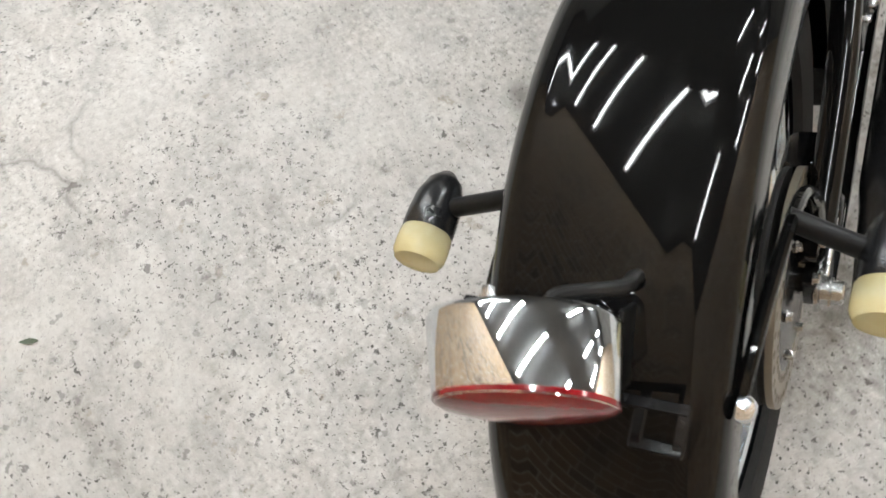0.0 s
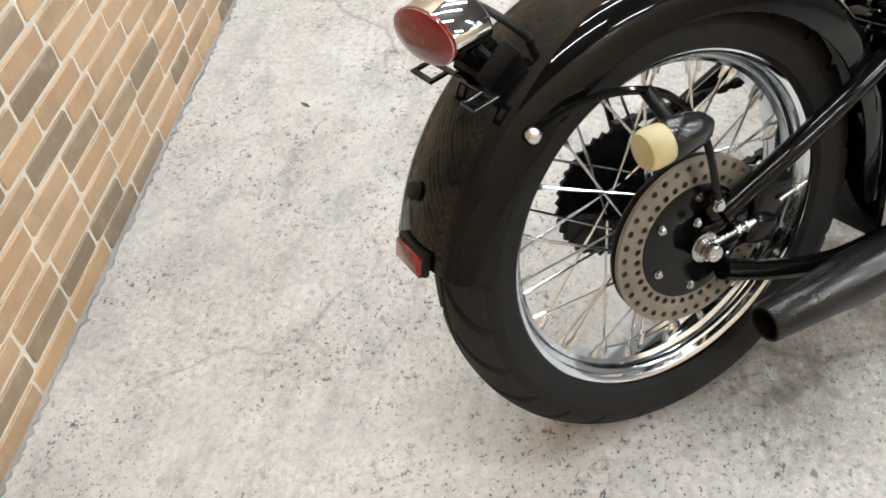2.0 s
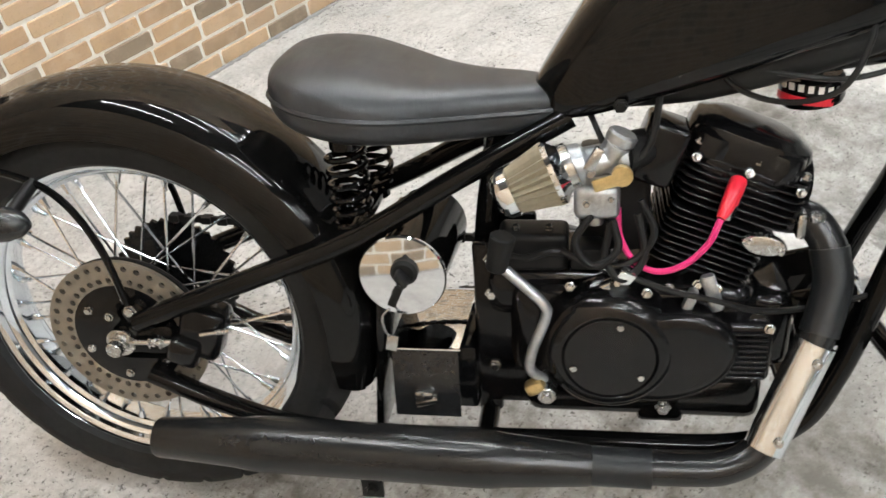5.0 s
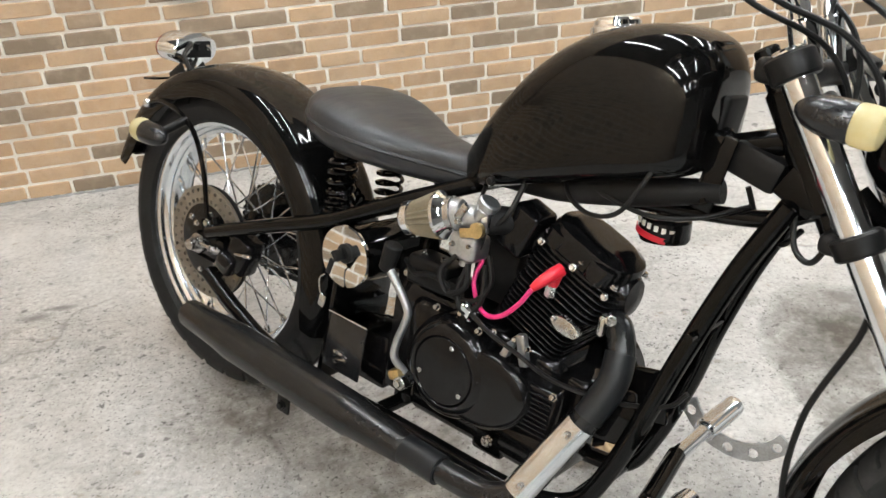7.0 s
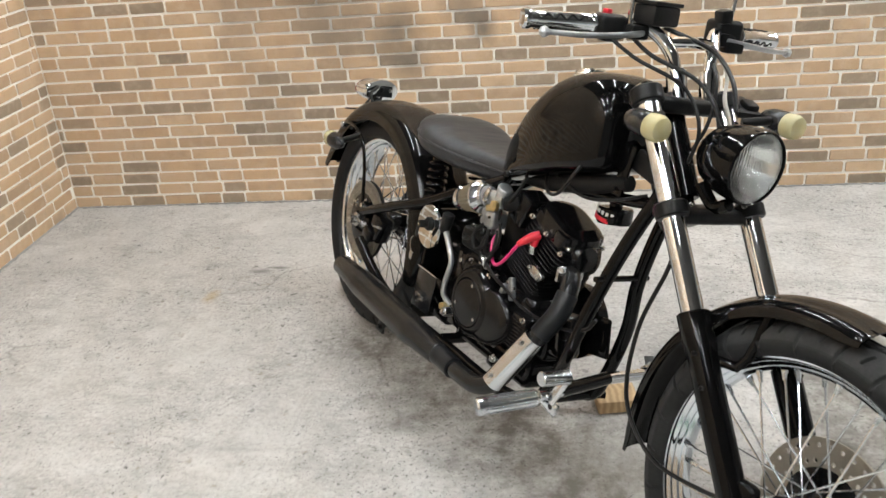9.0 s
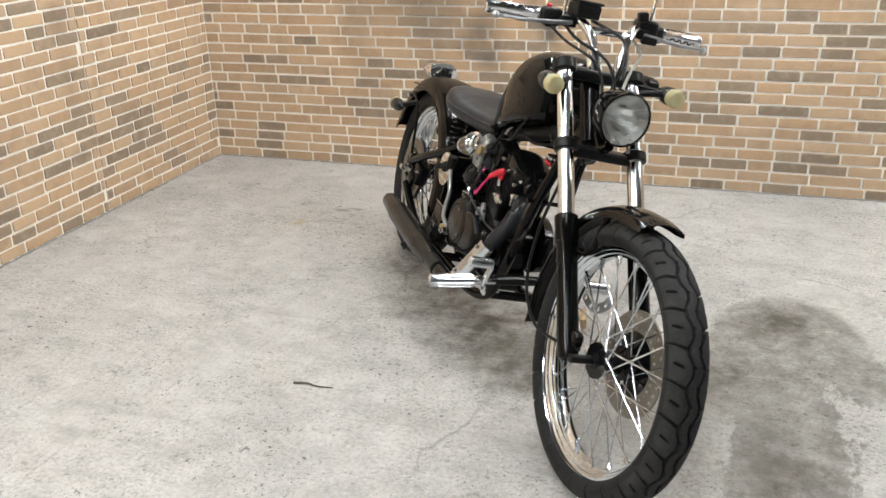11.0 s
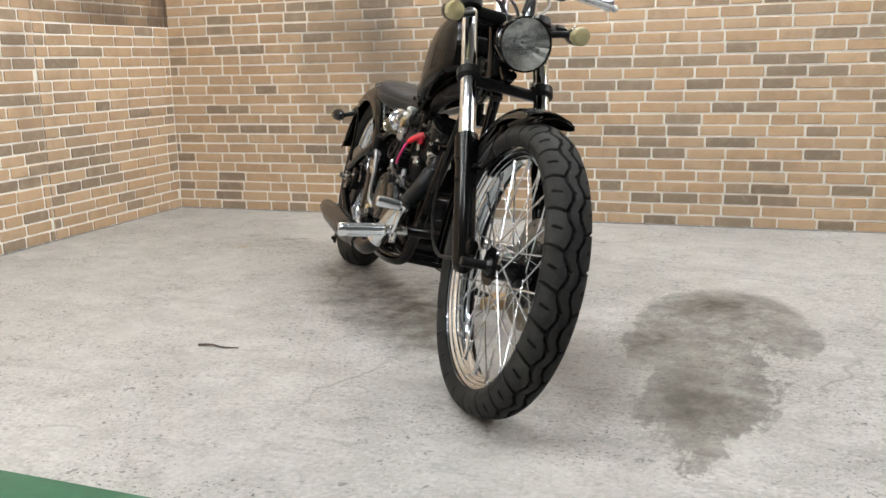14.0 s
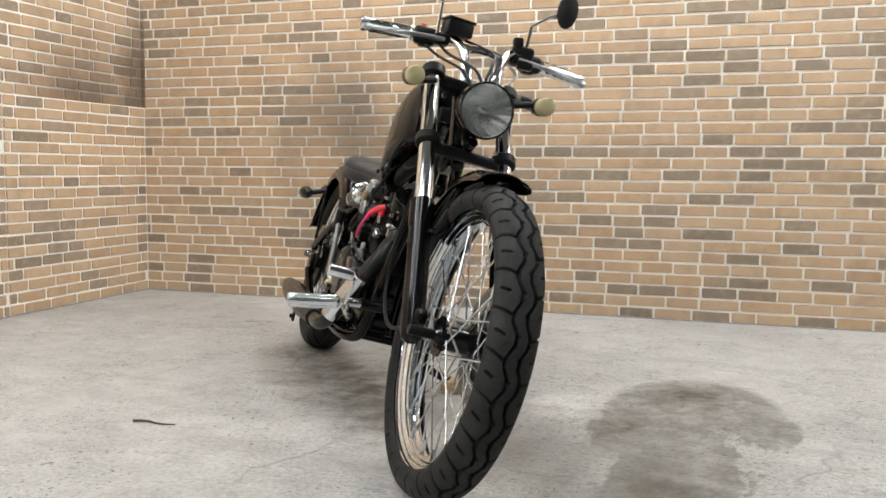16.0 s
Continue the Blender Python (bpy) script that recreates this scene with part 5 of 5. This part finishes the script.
for x, y, z in ((0.655, -0.100, 0.418), (0.690, -0.098, 0.402), (0.715, -0.098, 0.410), (0.748, -0.085, 0.408), (0.770, -0.085, 0.402), (0.600, -0.09, 0.405), (0.832, -0.095, 0.355), (0.615, -0.085, 0.262), (0.735, -0.085, 0.255)):
    part("case_bolt", bolt(B(), (x, y, z), (0, -1, 0.3), 0.006, 0.010), STEEL, engine)
bm = rod(B(), (0.640, -0.085, 0.400), (0.668, -0.098, 0.420), 0.010)
block(bm, (0.020, 0.016, 0.036), pose(0.662, -0.100, 0.423, 20, 25, 0), 0.003)
part("clutch_arm", bm, CHROME, engine, "bright clutch arm")
bm = block(B(), (0.016, 0.012, 0.050), pose(0.765, -0.090, 0.400, 0, -18, 0), 0.004)
block(bm, (0.012, 0.014, 0.040), pose(0.738, -0.092, 0.385, 0, 20, 0), 0.003)
part("cable_bracket", bm, ALLOY, engine, "bare alloy cable bracket")
part("engine_mount", block(B(), (0.060, 0.13, 0.055), Matrix.Translation((0.715, 0, 0.213)), 0.008), FRAME_BLACK, engine)
bm = B()
bolt(bm, (0.718, -0.066, 0.213), (0, -1, 0), 0.010, 0.010)
part("mount_bolt", bm, STEEL, engine)
bm = block(B(), (0.075, 0.012, 0.24), Matrix.Translation((0.515, -0.045, 0.32)), 0.004)
block(bm, (0.075, 0.012, 0.24), Matrix.Translation((0.515, 0.045, 0.32)), 0.004)
rear_mount = part("rear_engine_plate", bm, ENGINE_BLACK, engine, "black rear engine plate")
for z in (0.42, 0.37, 0.26):
    part("plate_bolt", bolt(B(), (0.50, -0.051, z), (0, -1, 0), 0.008, 0.008), STEEL, rear_mount)

# kick lever
lever = part("kick_lever", tube(B(), [(0.517, -0.128, 0.458), (0.545, -0.130, 0.432), (0.571, -0.132, 0.405), (0.573, -0.130, 0.385), (0.556, -0.126, 0.335), (0.553, -0.122, 0.305), (0.568, -0.110, 0.282)], 0.0066, 12), ALLOY, bike, "bare bent kick lever")
part("kick_pad", rod(B(), (0.517, -0.128, 0.448), (0.527, -0.128, 0.492), 0.013, 0.015), RUBBER, lever, "black rubber pad")
bm = block(B(), (0.026, 0.020, 0.018), pose(0.558, -0.118, 0.277, 0, -25, 0), 0.006)
part("kick_clamp", bm, BRASS, lever, "yellow zinc clamp")
bm = rod(B(), (0.572, -0.128, 0.268), (0.572, -0.060, 0.268), 0.012)
bolt(bm, (0.572, -0.126, 0.268), (0, -1, 0), 0.009, 0.008)
part("kick_shaft", bm, STEEL, lever)

# carburettor with a cone filter
f0, f1 = Vector((0.527, -0.100, 0.530)), Vector((0.592, -0.088, 0.556))
fa = (f1 - f0).normalized()
bm = lathe(B(), f0, fa, [(0.022, 0), (0.029, 0.0), (0.0295, 0.010), (0.026, 0.012)], 28, cap=False)
lathe(bm, f0, fa, [(0.0285, 0.001), (0.027, -0.004), (0.021, -0.009), (0.012, -0.012), (0.001, -0.013)], 28)
cone = part("air_filter", bm, CHROME, bike, "cone air filter with chrome ends and pale pleats")
x0, y0, z0 = frame_of(fa)
loops = []
for h, r in ((0.010, 0.027), (0.060, 0.0385)):
    loops.append([f0 + fa * h + (x0 * math.cos(a) + y0 * math.sin(a)) * r * (1.0 if i % 2 else 0.86) for i, a in ((i, 2 * math.pi * i / 48) for i in range(48))])
bm = B()
rings(bm, loops)
part("pleats", bm, PLEAT, cone, "pale pleated filter paper", 15)
part("filter_base", lathe(B(), f0, fa, [(0.037, 0.057), (0.038, 0.063), (0.030, 0.070), (0.025, 0.078)], 28), CHROME, cone)
part("filter_clamp", lathe(B(), f0, fa, [(0.026, 0.074), (0.027, 0.075), (0.027, 0.084), (0.026, 0.085)], 24), STEEL, cone)
carb_axis = Vector((0.92, 0.25, 0.10)).normalized()
k0 = f0 + fa * 0.078
bm = lathe(B(), k0, carb_axis, [(0.024, 0), (0.024, 0.014), (0.018, 0.020), (0.018, 0.052), (0.021, 0.056), (0.021, 0.064)], 24)
rod(bm, k0 + carb_axis * 0.042 + Vector((0, 0, -0.010)), k0 + carb_axis * 0.042 + Vector((0.016, -0.004, 0.022)), 0.0155)
carb = part("carburettor", bm, ALLOY, bike, "grey cast carburettor")
part("carb_cap", rod(B(), k0 + carb_axis * 0.042 + Vector((0.015, -0.004, 0.020)), k0 + carb_axis * 0.042 + Vector((0.021, -0.004, 0.033)), 0.0175), ALLOY, carb)
bm = block(B(), (0.052, 0.044, 0.042), Matrix.Translation(k0 + carb_axis * 0.040 + Vector((-0.006, 0, -0.046))), 0.009, 3)
rod(bm, k0 + carb_axis * 0.040 + Vector((-0.008, 0, -0.066)), k0 + carb_axis * 0.040 + Vector((-0.008, 0, -0.080)), 0.010)
part("float_bowl", bm, ALLOY, carb, "cast float bowl")
bm = block(B(), (0.042, 0.004, 0.015), Matrix.Translation(k0 + carb_axis * 0.050 + Vector((0, -0.026, -0.018))) @ pose(0, 0, 0, 0, -18, 0), 0.002)
lathe(bm, k0 + carb_axis * 0.062 + Vector((0, -0.026, -0.012)), (0, -1, 0), [(0.012, 0), (0.012, 0.008), (0.001, 0.009)], 16)
part("throttle_plate", bm, BRASS, carb, "yellow zinc throttle plate")
for pts in ([(-0.012, -0.018, -0.060), (-0.030, -0.030, -0.090), (-0.010, -0.034, -0.118), (0.018, -0.028, -0.100), (0.012, -0.020, -0.066)],
            [(0.010, -0.018, -0.070), (0.004, -0.026, -0.112), (0.024, -0.030, -0.138), (0.048, -0.024, -0.112), (0.040, -0.016, -0.060)]):
    part("hose", tube(B(), [k0 + carb_axis * 0.040 + Vector(p) for p in pts], 0.0046, 8), RUBBER, carb, "black rubber hose")
bm = block(B(), (0.012, 0.010, 0.030), Matrix.Translation(k0 + carb_axis * 0.030 + Vector((0, -0.024, 0.012))) @ pose(0, 0, 0, 0, 30, 0), 0.003)
part("choke_lever", bm, STEEL, carb, "steel choke lever")
for along, drop, size in ((0.026, -0.004, 0.006), (0.050, -0.040, 0.0045), (0.022, -0.040, 0.0045)):
    part("carb_screw", bolt(B(), k0 + carb_axis * along + Vector((0, -0.022, drop)), (0, -1, 0), size, 0.008), STEEL, carb)
part("intake_rubber", tube(B(), [k0 + carb_axis * 0.060, k0 + carb_axis * 0.095 + Vector((0, 0.02, -0.005)), CB + CYL * 0.105 + CX * -0.05], 0.022, 16), RUBBER, carb)

# ignition lead
lead = part("spark_lead", tube(B(), [(0.766, -0.100, 0.500), (0.754, -0.108, 0.474), (0.730, -0.108, 0.447), (0.702, -0.102, 0.434), (0.676, -0.094, 0.441), (0.658, -0.088, 0.470), (0.655, -0.070, 0.500)], 0.0036), PINK_WIRE, bike, "magenta ignition lead")
bm = tube(B(), [(0.787, -0.064, 0.530), (0.781, -0.078, 0.523), (0.772, -0.093, 0.510), (0.766, -0.100, 0.501)], [0.0098, 0.0098, 0.0078, 0.0052], 14)
rod(bm, (0.785, -0.068, 0.530), (0.780, -0.070, 0.504), 0.0092, 0.0080)
part("plug_cap", bm, RED_CAP, lead, "red silicone plug cap")
part("plug", rod(B(), (0.780, -0.070, 0.506), (0.777, -0.066, 0.486), 0.0085, seg=6), STEEL, lead, "bright spark plug hexagon")

# exhaust along the right side
EX = [(0.850, -0.024, 0.468), (0.876, -0.032, 0.468), (0.897, -0.050, 0.440), (0.902, -0.068, 0.400), (0.888, -0.092, 0.348), (0.860, -0.118, 0.276), (0.833, -0.138, 0.220), (0.795, -0.150, 0.193), (0.740, -0.154, 0.186), (0.590, -0.156, 0.187)]
exhaust = part("exhaust", tube(B(), EX, 0.0205, 20, steps=10), PIPE_BLACK, bike, "matt black exhaust pipe and long silencer")
prof = [(0.0215, 0), (0.0255, 0.0), (0.027, 0.003), (0.0330, 0.110), (0.0362, 0.135), (0.0370, 0.150), (0.0370, 0.440), (0.0362, 0.458), (0.0340, 0.470), (0.0262, 0.570), (0.0240, 0.582), (0.021, 0.585)]
bm = lathe(B(), (0.050, -0.151, 0.194), Vector((0.56, -0.004, -0.008)), prof, 36, cap=False)
lathe(bm, (0.050, -0.151, 0.194), Vector((0.56, -0.004, -0.008)), [(0.0225, 0.0), (0.0215, 0.12), (0.001, 0.12)], 24, cap=False)
part("silencer", bm, PIPE_BLACK, exhaust, "matt black tapered silencer")
part("heat_wrap", tube(B(), [(0.628, -0.156, 0.187), (0.700, -0.156, 0.186)], 0.0246, 24, smooth=False), PIPE_GREY, exhaust, "grey burnt pipe sleeve")
part("bend_wrap", tube(B(), EX[2:5], 0.0225, 22), PIPE_GREY, exhaust, "grey painted pipe bend")
sa, sb = Vector((0.831, -0.143, 0.217)), Vector((0.884, -0.100, 0.341))
bm = lathe(B(), sa, sb - sa, [(0.020, 0), (0.0238, 0), (0.0238, (sb - sa).length), (0.020, (sb - sa).length)], 28, cap=False)
shield = part("heat_shield", bm, POLISHED, exhaust, "chrome heat shield")
for u in (0.12, 0.85):
    part("shield_screw", bolt(B(), sa.lerp(sb, u) + Vector((0.005, -0.0235, 0.008)), (0.1, -1, 0.2), 0.006, 0.006), STEEL, shield)
bm = block(B(), (0.012, 0.070, 0.034), Matrix.Translation((0.862, -0.026, 0.470)), 0.006)
bolt(bm, (0.874, -0.058, 0.484), (0.6, -0.8, 0.2), 0.008, 0.014)
part("exhaust_flange", bm, STEEL, exhaust)
bm = block(B(), (0.030, 0.006, 0.050), Matrix.Translation((0.342, -0.156, 0.140)), 0.002)
bolt(bm, (0.342, -0.159, 0.130), (0, -1, 0), 0.009, 0.010)
part("silencer_tab", bm, SATIN, exhaust)

# ignition lock canister with its key, and the tool plate below
KEY = Vector((0.398, -0.098, 0.421))
bm = rod(B(), KEY + Vector((0, 0.004, 0)), KEY + Vector((0.01, 0.16, 0)), 0.050, seg=36)
canister = part("lock_canister", bm, PAINT, bike, "black canister with a polished ignition lock plate")
part("lock_plate", lathe(B(), KEY, (0, -1, 0), [(0.054, -0.004), (0.0548, 0.0), (0.053, 0.003), (0.001, 0.0035)], 44), CHROME, canister, "polished round lock plate")
part("lock", lathe(B(), KEY + Vector((0.004, -0.002, 0.008)), (0, -1, 0), [(0.017, 0), (0.017, 0.006), (0.013, 0.010), (0.001, 0.010)], 24), RUBBER, canister)
bm = block(B(), (0.020, 0.022, 0.008), Matrix.Translation(KEY + Vector((0.004, -0.022, 0.008))) @ pose(0, 0, 0, 0, 50, 0), 0.003)
block(bm, (0.011, 0.004, 0.034), Matrix.Translation(KEY + Vector((-0.004, -0.030, -0.012))) @ pose(0, 0, 0, 10, 25, 0), 0.002)
part("key", bm, RUBBER, canister, "black-headed key")
bm = tube(B(), [KEY + Vector((-0.012, -0.032, -0.028)), KEY + Vector((-0.022, -0.033, -0.040)), KEY + Vector((-0.020, -0.032, -0.062)), KEY + Vector((-0.010, -0.031, -0.072))], 0.0014, 6)
block(bm, (0.014, 0.003, 0.022), Matrix.Translation(KEY + Vector((-0.014, -0.031, -0.078))) @ pose(0, 0, 0, 0, 12, 0), 0.001)
part("key_ring", bm, STEEL, canister, "steel key ring with a tag")
bm = block(B(), (0.088, 0.004, 0.098), pose(0.414, -0.092, 0.256, -6, 0, 0), 0.0015)
tool = part("bent_plate", bm, SHELL, bike, "gloss black bent steel plate with a bright latch")
part("polished_top", block(B(), (0.094, 0.165, 0.004), pose(0.415, -0.012, 0.307, -2, 0, 0), 0.0015), CHROME, tool, "polished top of the bent plate")
bm = block(B(), (0.024, 0.016, 0.012), Matrix.Translation((0.412, -0.100, 0.246)), 0.003)
block(bm, (0.032, 0.012, 0.009), pose(0.414, -0.098, 0.232, 0, -20, 0), 0.003)
bolt(bm, (0.410, -0.106, 0.248), (0, -1, 0), 0.005, 0.006)
part("latch", bm, STEEL, tool, "bright steel latch")
part("battery_box", block(B(), (0.10, 0.12, 0.10), Matrix.Translation((0.425, 0.01, 0.235)), 0.006), ENGINE_BLACK, bike, "black battery box")
part("inner_guard", block(B(), (0.012, 0.15, 0.30), pose(0.352, 0, 0.30, 0, 6, 0), 0.004), PAINT, bike)

# chain and rear sprocket on the far side
bm = B()
outer, teeth = 0.098, 40
loops = [[RC + Vector((math.cos(a) * r, 0.084 + h, math.sin(a) * r)) for r, a in ((outer * (1.0 if i % 2 else 0.94), math.pi * i / teeth) for i in range(2 * teeth))] for h in (-0.003, 0.003)]
rings(bm, loops)
part("sprocket", bm, ENGINE_BLACK, rear_wheel, "black rear sprocket")
for za, zb in ((0.411, 0.372), (0.215, 0.318)):
    a, b = Vector((0.01, 0.084, za)), Vector((0.585, 0.084, zb))
    n = 46
    bm = B()
    d = (b - a).normalized()
    ang = math.degrees(math.atan2(-d.z, d.x))
    for i in range(n):
        p = a.lerp(b, (i + 0.5) / n)
        block(bm, (0.0145, 0.006 if i % 2 else 0.015, 0.0105), Matrix.Translation(p) @ pose(0, 0, 0, 0, ang, 0), 0)
    part("drive_chain", bm, RUBBER, bike, "oily black drive chain")

# tail light, number plate bracket, reflector
TL = Vector((-0.257, 0.010, 0.650))
TA = Vector((-1.0, -0.24, -0.05)).normalized()


def oval(bm):
    """Squash a turned shape to the lamp's wide oval."""
    bmesh.ops.scale(bm, vec=(1, 1.34, 0.77), space=Matrix.Translation(-TL), verts=bm.verts)
    return bm


tail = part("tail_light", oval(lathe(B(), TL, -TA, [(0.0405, -0.004), (0.0415, 0.0), (0.0455, 0.046), (0.0435, 0.050), (0.030, 0.052), (0.001, 0.053)], 48)), CHROME, bike, "oval chrome tail light")
part("lens", oval(lathe(B(), TL, TA, [(0.0415, 0.0), (0.0415, 0.003), (0.037, 0.006), (0.025, 0.0085), (0.010, 0.0098), (0.001, 0.010)], 44)), RED_LENS, tail, "red domed lens")
bm = tube(B(), [TL - TA * 0.053 + Vector((0, 0, 0.012)), TL - TA * 0.050 + Vector((0, 0, -0.020)), (-0.196, 0, 0.606), (-0.182, 0, 0.596)], 0.0065, 10)
block(bm, (0.006, 0.070, 0.034), Matrix.Translation(TL - TA * 0.053) @ pose(0, 0, 0, 0, -11, 0), 0.002)
for s in (-1, 1):
    block(bm, (0.052, 0.004, 0.034), pose(-0.196, s * 0.026, 0.602, 0, -38, 0), 0.0015)
block(bm, (0.006, 0.056, 0.030), pose(-0.214, 0, 0.592, 0, -38, 0), 0.0015)
block(bm, (0.010, 0.056, 0.004), pose(-0.178, 0, 0.598, 0, -38, 0), 0.001)
part("tail_bracket", bm, SATIN, tail, "black tail light bracket")
for s in (-1, 1):
    part("bracket_nut", bolt(B(), TL - TA * 0.056 + Vector((0, s * 0.024, 0.004)), -TA, 0.006, 0.010), STEEL, tail)
bm = tube(B(), [TL - TA * 0.05 + Vector((0.0, -0.020, 0.012)), TL - TA * 0.062 + Vector((0.0, -0.022, 0.012)), (-0.178, -0.026, 0.646), (-0.158, -0.026, 0.622), (-0.150, -0.026, 0.606)], 0.0048, 10)
part("tail_wire", bm, CABLE, tail)
for s in (-1, 1):
    y0, y1 = s * 0.040, (0.086 if s > 0 else -0.066)
    for p, q in (((-0.226, 0, 0.590), (-0.226, y1, 0.590)), ((-0.250, y0, 0.586), (-0.250, y1, 0.586)), ((-0.226, y0, 0.590), (-0.250, y0, 0.586)), ((-0.226, y1, 0.590), (-0.250, y1, 0.586))):
        p, q = Vector(p), Vector(q)
        part("bracket_bar", block(B(), ((q - p).length + 0.006, 0.008, 0.004), Matrix.Translation((p + q) / 2) @ (q - p).to_track_quat("X", "Z").to_matrix().to_4x4(), 0.001, 1), ENGINE_BLACK, tail)
part("plate_bracket", block(B(), (0.045, 0.030, 0.004), pose(-0.210, 0, 0.592, 0, 8, 0), 0.001, 1), ENGINE_BLACK, tail, "black number plate bracket")
bm = block(B(), (0.010, 0.072, 0.030), pose(-0.333, 0, 0.412, 0, 17, 0), 0.003)
refl = part("reflector_mount", bm, SATIN, rear_fender)
part("reflector", block(B(), (0.006, 0.066, 0.024), pose(-0.3395, 0, 0.410, 0, 17, 0), 0.002), RED_LENS, refl, "red rear reflector")
bm = B()
lathe(bm, (-0.304, 0.02, 0.476), (-1, 0, 0.5), [(0.012, 0), (0.012, 0.006), (0.009, 0.009), (0.001, 0.010)], 20)
part("fender_plug", bm, RUBBER, rear_fender, "black rubber plug")

# horn under the tank
bm = lathe(B(), (0.875, 0.045, 0.622), Vector((0.12, 0, -1)), [(0.012, -0.030), (0.014, 0), (0.034, 0.002), (0.037, 0.006), (0.037, 0.030), (0.034, 0.036), (0.001, 0.038)], 36)
horn = part("horn", bm, ENGINE_BLACK, bike, "round black horn with a red ring")
for k in range(7):
    a = radians(-150 + k * 17)
    part("label_bar", block(B(), (0.002, 0.006, 0.008), Matrix.Translation((0.875 + 0.0372 * math.cos(a), 0.045 + 0.0372 * math.sin(a), 0.610 - 0.004 * math.cos(a))) @ pose(0, 0, 0, 0, 7, math.degrees(a)), 0), WHITE_PLASTIC, horn)
bm = B()
rings(bm, [[Vector((0.875, 0.045, 0.600)) + Vector((math.cos(a) * r, math.sin(a) * r, h - 0.10 * math.cos(a) * r)) for r, h in ((0.0365, 0.0), (0.0384, 0.0005), (0.0384, -0.0085), (0.0365, -0.009))] for a in (radians(-165 + 6 * k) for k in range(19))])
part("horn_band", bm, RED_CAP, horn, "red band on the horn")

# forward foot controls on both sides
cross = part("control_bar", rod(B(), (1.008, -0.115, 0.285), (0.982, 0.030, 0.287), 0.0135), FRAME_BLACK, bike, "black forward control bar")
part("footpeg_shaft", rod(B(), (1.010, -0.110, 0.285), (1.008, -0.165, 0.279), 0.011), CHROME, cross, "chrome shaft")
part("footpeg_shaft", rod(B(), (0.983, 0.025, 0.287), (0.980, 0.130, 0.287), 0.012), CHROME, cross, "chrome shaft")
for foot, way in (((1.008, -0.165, 0.277), (-0.036, -0.125, -0.030)), ((0.980, 0.128, 0.287), (0.0, 1.0, 0.02))):
    bm = lathe(B(), foot, Vector(way), [(0.013, 0), (0.0165, 0.004), (0.0165, 0.100), (0.018, 0.104), (0.018, 0.118), (0.015, 0.122)], 26)
    peg = part("footpeg", bm, POLISHED, cross, "polished alloy footpeg")
    x0, y0, z0 = frame_of(Vector(way))
    for k in range(9):
        a = 2 * math.pi * k / 9
        q = Vector(foot) + (x0 * math.cos(a) + y0 * math.sin(a)) * 0.0162
        part("rib", tube(B(), [q + z0 * 0.008, q + z0 * 0.098], 0.0020, 5, smooth=False), POLISHED, peg)
bm = block(B(), (0.058, 0.008, 0.030), pose(1.025, -0.150, 0.272, 0, 10, 0), 0.006, 3)
block(bm, (0.022, 0.010, 0.075), pose(1.050, -0.155, 0.312, 0, 25, 0), 0.006, 3)
pedal = part("pedal", bm, CHROME, cross, "chrome foot pedal")
part("pedal_pad", rod(B(), (1.075, -0.160, 0.352), (1.072, -0.222, 0.352), 0.014), POLISHED, pedal)
for dx, dz in ((1.012, 0.274), (1.036, 0.270)):
    part("pedal_hole", lathe(B(), (dx, -0.1535, dz), (0, -1, 0), [(0.006, 0), (0.006, 0.001), (0.001, 0.001)], 14), RUBBER, pedal)
arm = drilled_disc(B(), Vector((1.003, 0, 0.335)), 0.200, 0.078, 0.106, 1, 14, 0.0085, 0.006, 8, 13)
part("shift_arm", arm, ALLOY, cross, "curved drilled alloy shift arm")
# side stand
part("side_stand", tube(B(), [(0.66, 0.095, 0.160), (0.70, 0.155, 0.138), (0.745, 0.215, 0.116), (0.768, 0.250, 0.112)], 0.011, 12), FRAME_BLACK, bike, "black side stand")

# ---- loose things on the floor ----
bm = block(B(), (0.100, 0.080, 0.034), None, 0.004)
wood_block = thing("wood_block", bm, WOOD, "pale offcut of timber under the motorcycle's side stand", "wood block")
wood_block.matrix_world = pose(0.732, -0.395, 0.017, 0, 0, 12)
twig = thing("twig", tube(B(), [(0.108, -1.008, 0.004), (0.145, -1.001, 0.006), (0.180, -1.003, 0.004), (0.226, -0.997, 0.005)], [0.0035, 0.003, 0.0025, 0.0015], 7), TWIG, "thin dry twig lying on the concrete", "twig")
bm = B()
rings(bm, [[(x, w, 0.001 + 0.10 * w), (x, 0, 0.0004), (x, -w, 0.001 + 0.10 * w), (x, -w, 0.0016 + 0.10 * w), (x, 0, 0.0010), (x, w, 0.0016 + 0.10 * w)] for x, w in ((-0.014, 0.0006), (-0.008, 0.0034), (0.0, 0.0046), (0.008, 0.0030), (0.015, 0.0006))])
leaf = thing("leaf", bm, LEAF, "small dull green leaf on the concrete", "leaf")
leaf.matrix_world = pose(0.612, 0.764, 0.001, 0, 0, 60)
strip = thing("painted_line", block(B(), (2.7, 0.09, 0.004), pose(-0.1, -1.796, 0.002, 0, 0, 2.5), 0.001), GREEN_PAINT, "green painted line on the concrete floor", "floor marking", kind="structure")

lay_all_bricks()
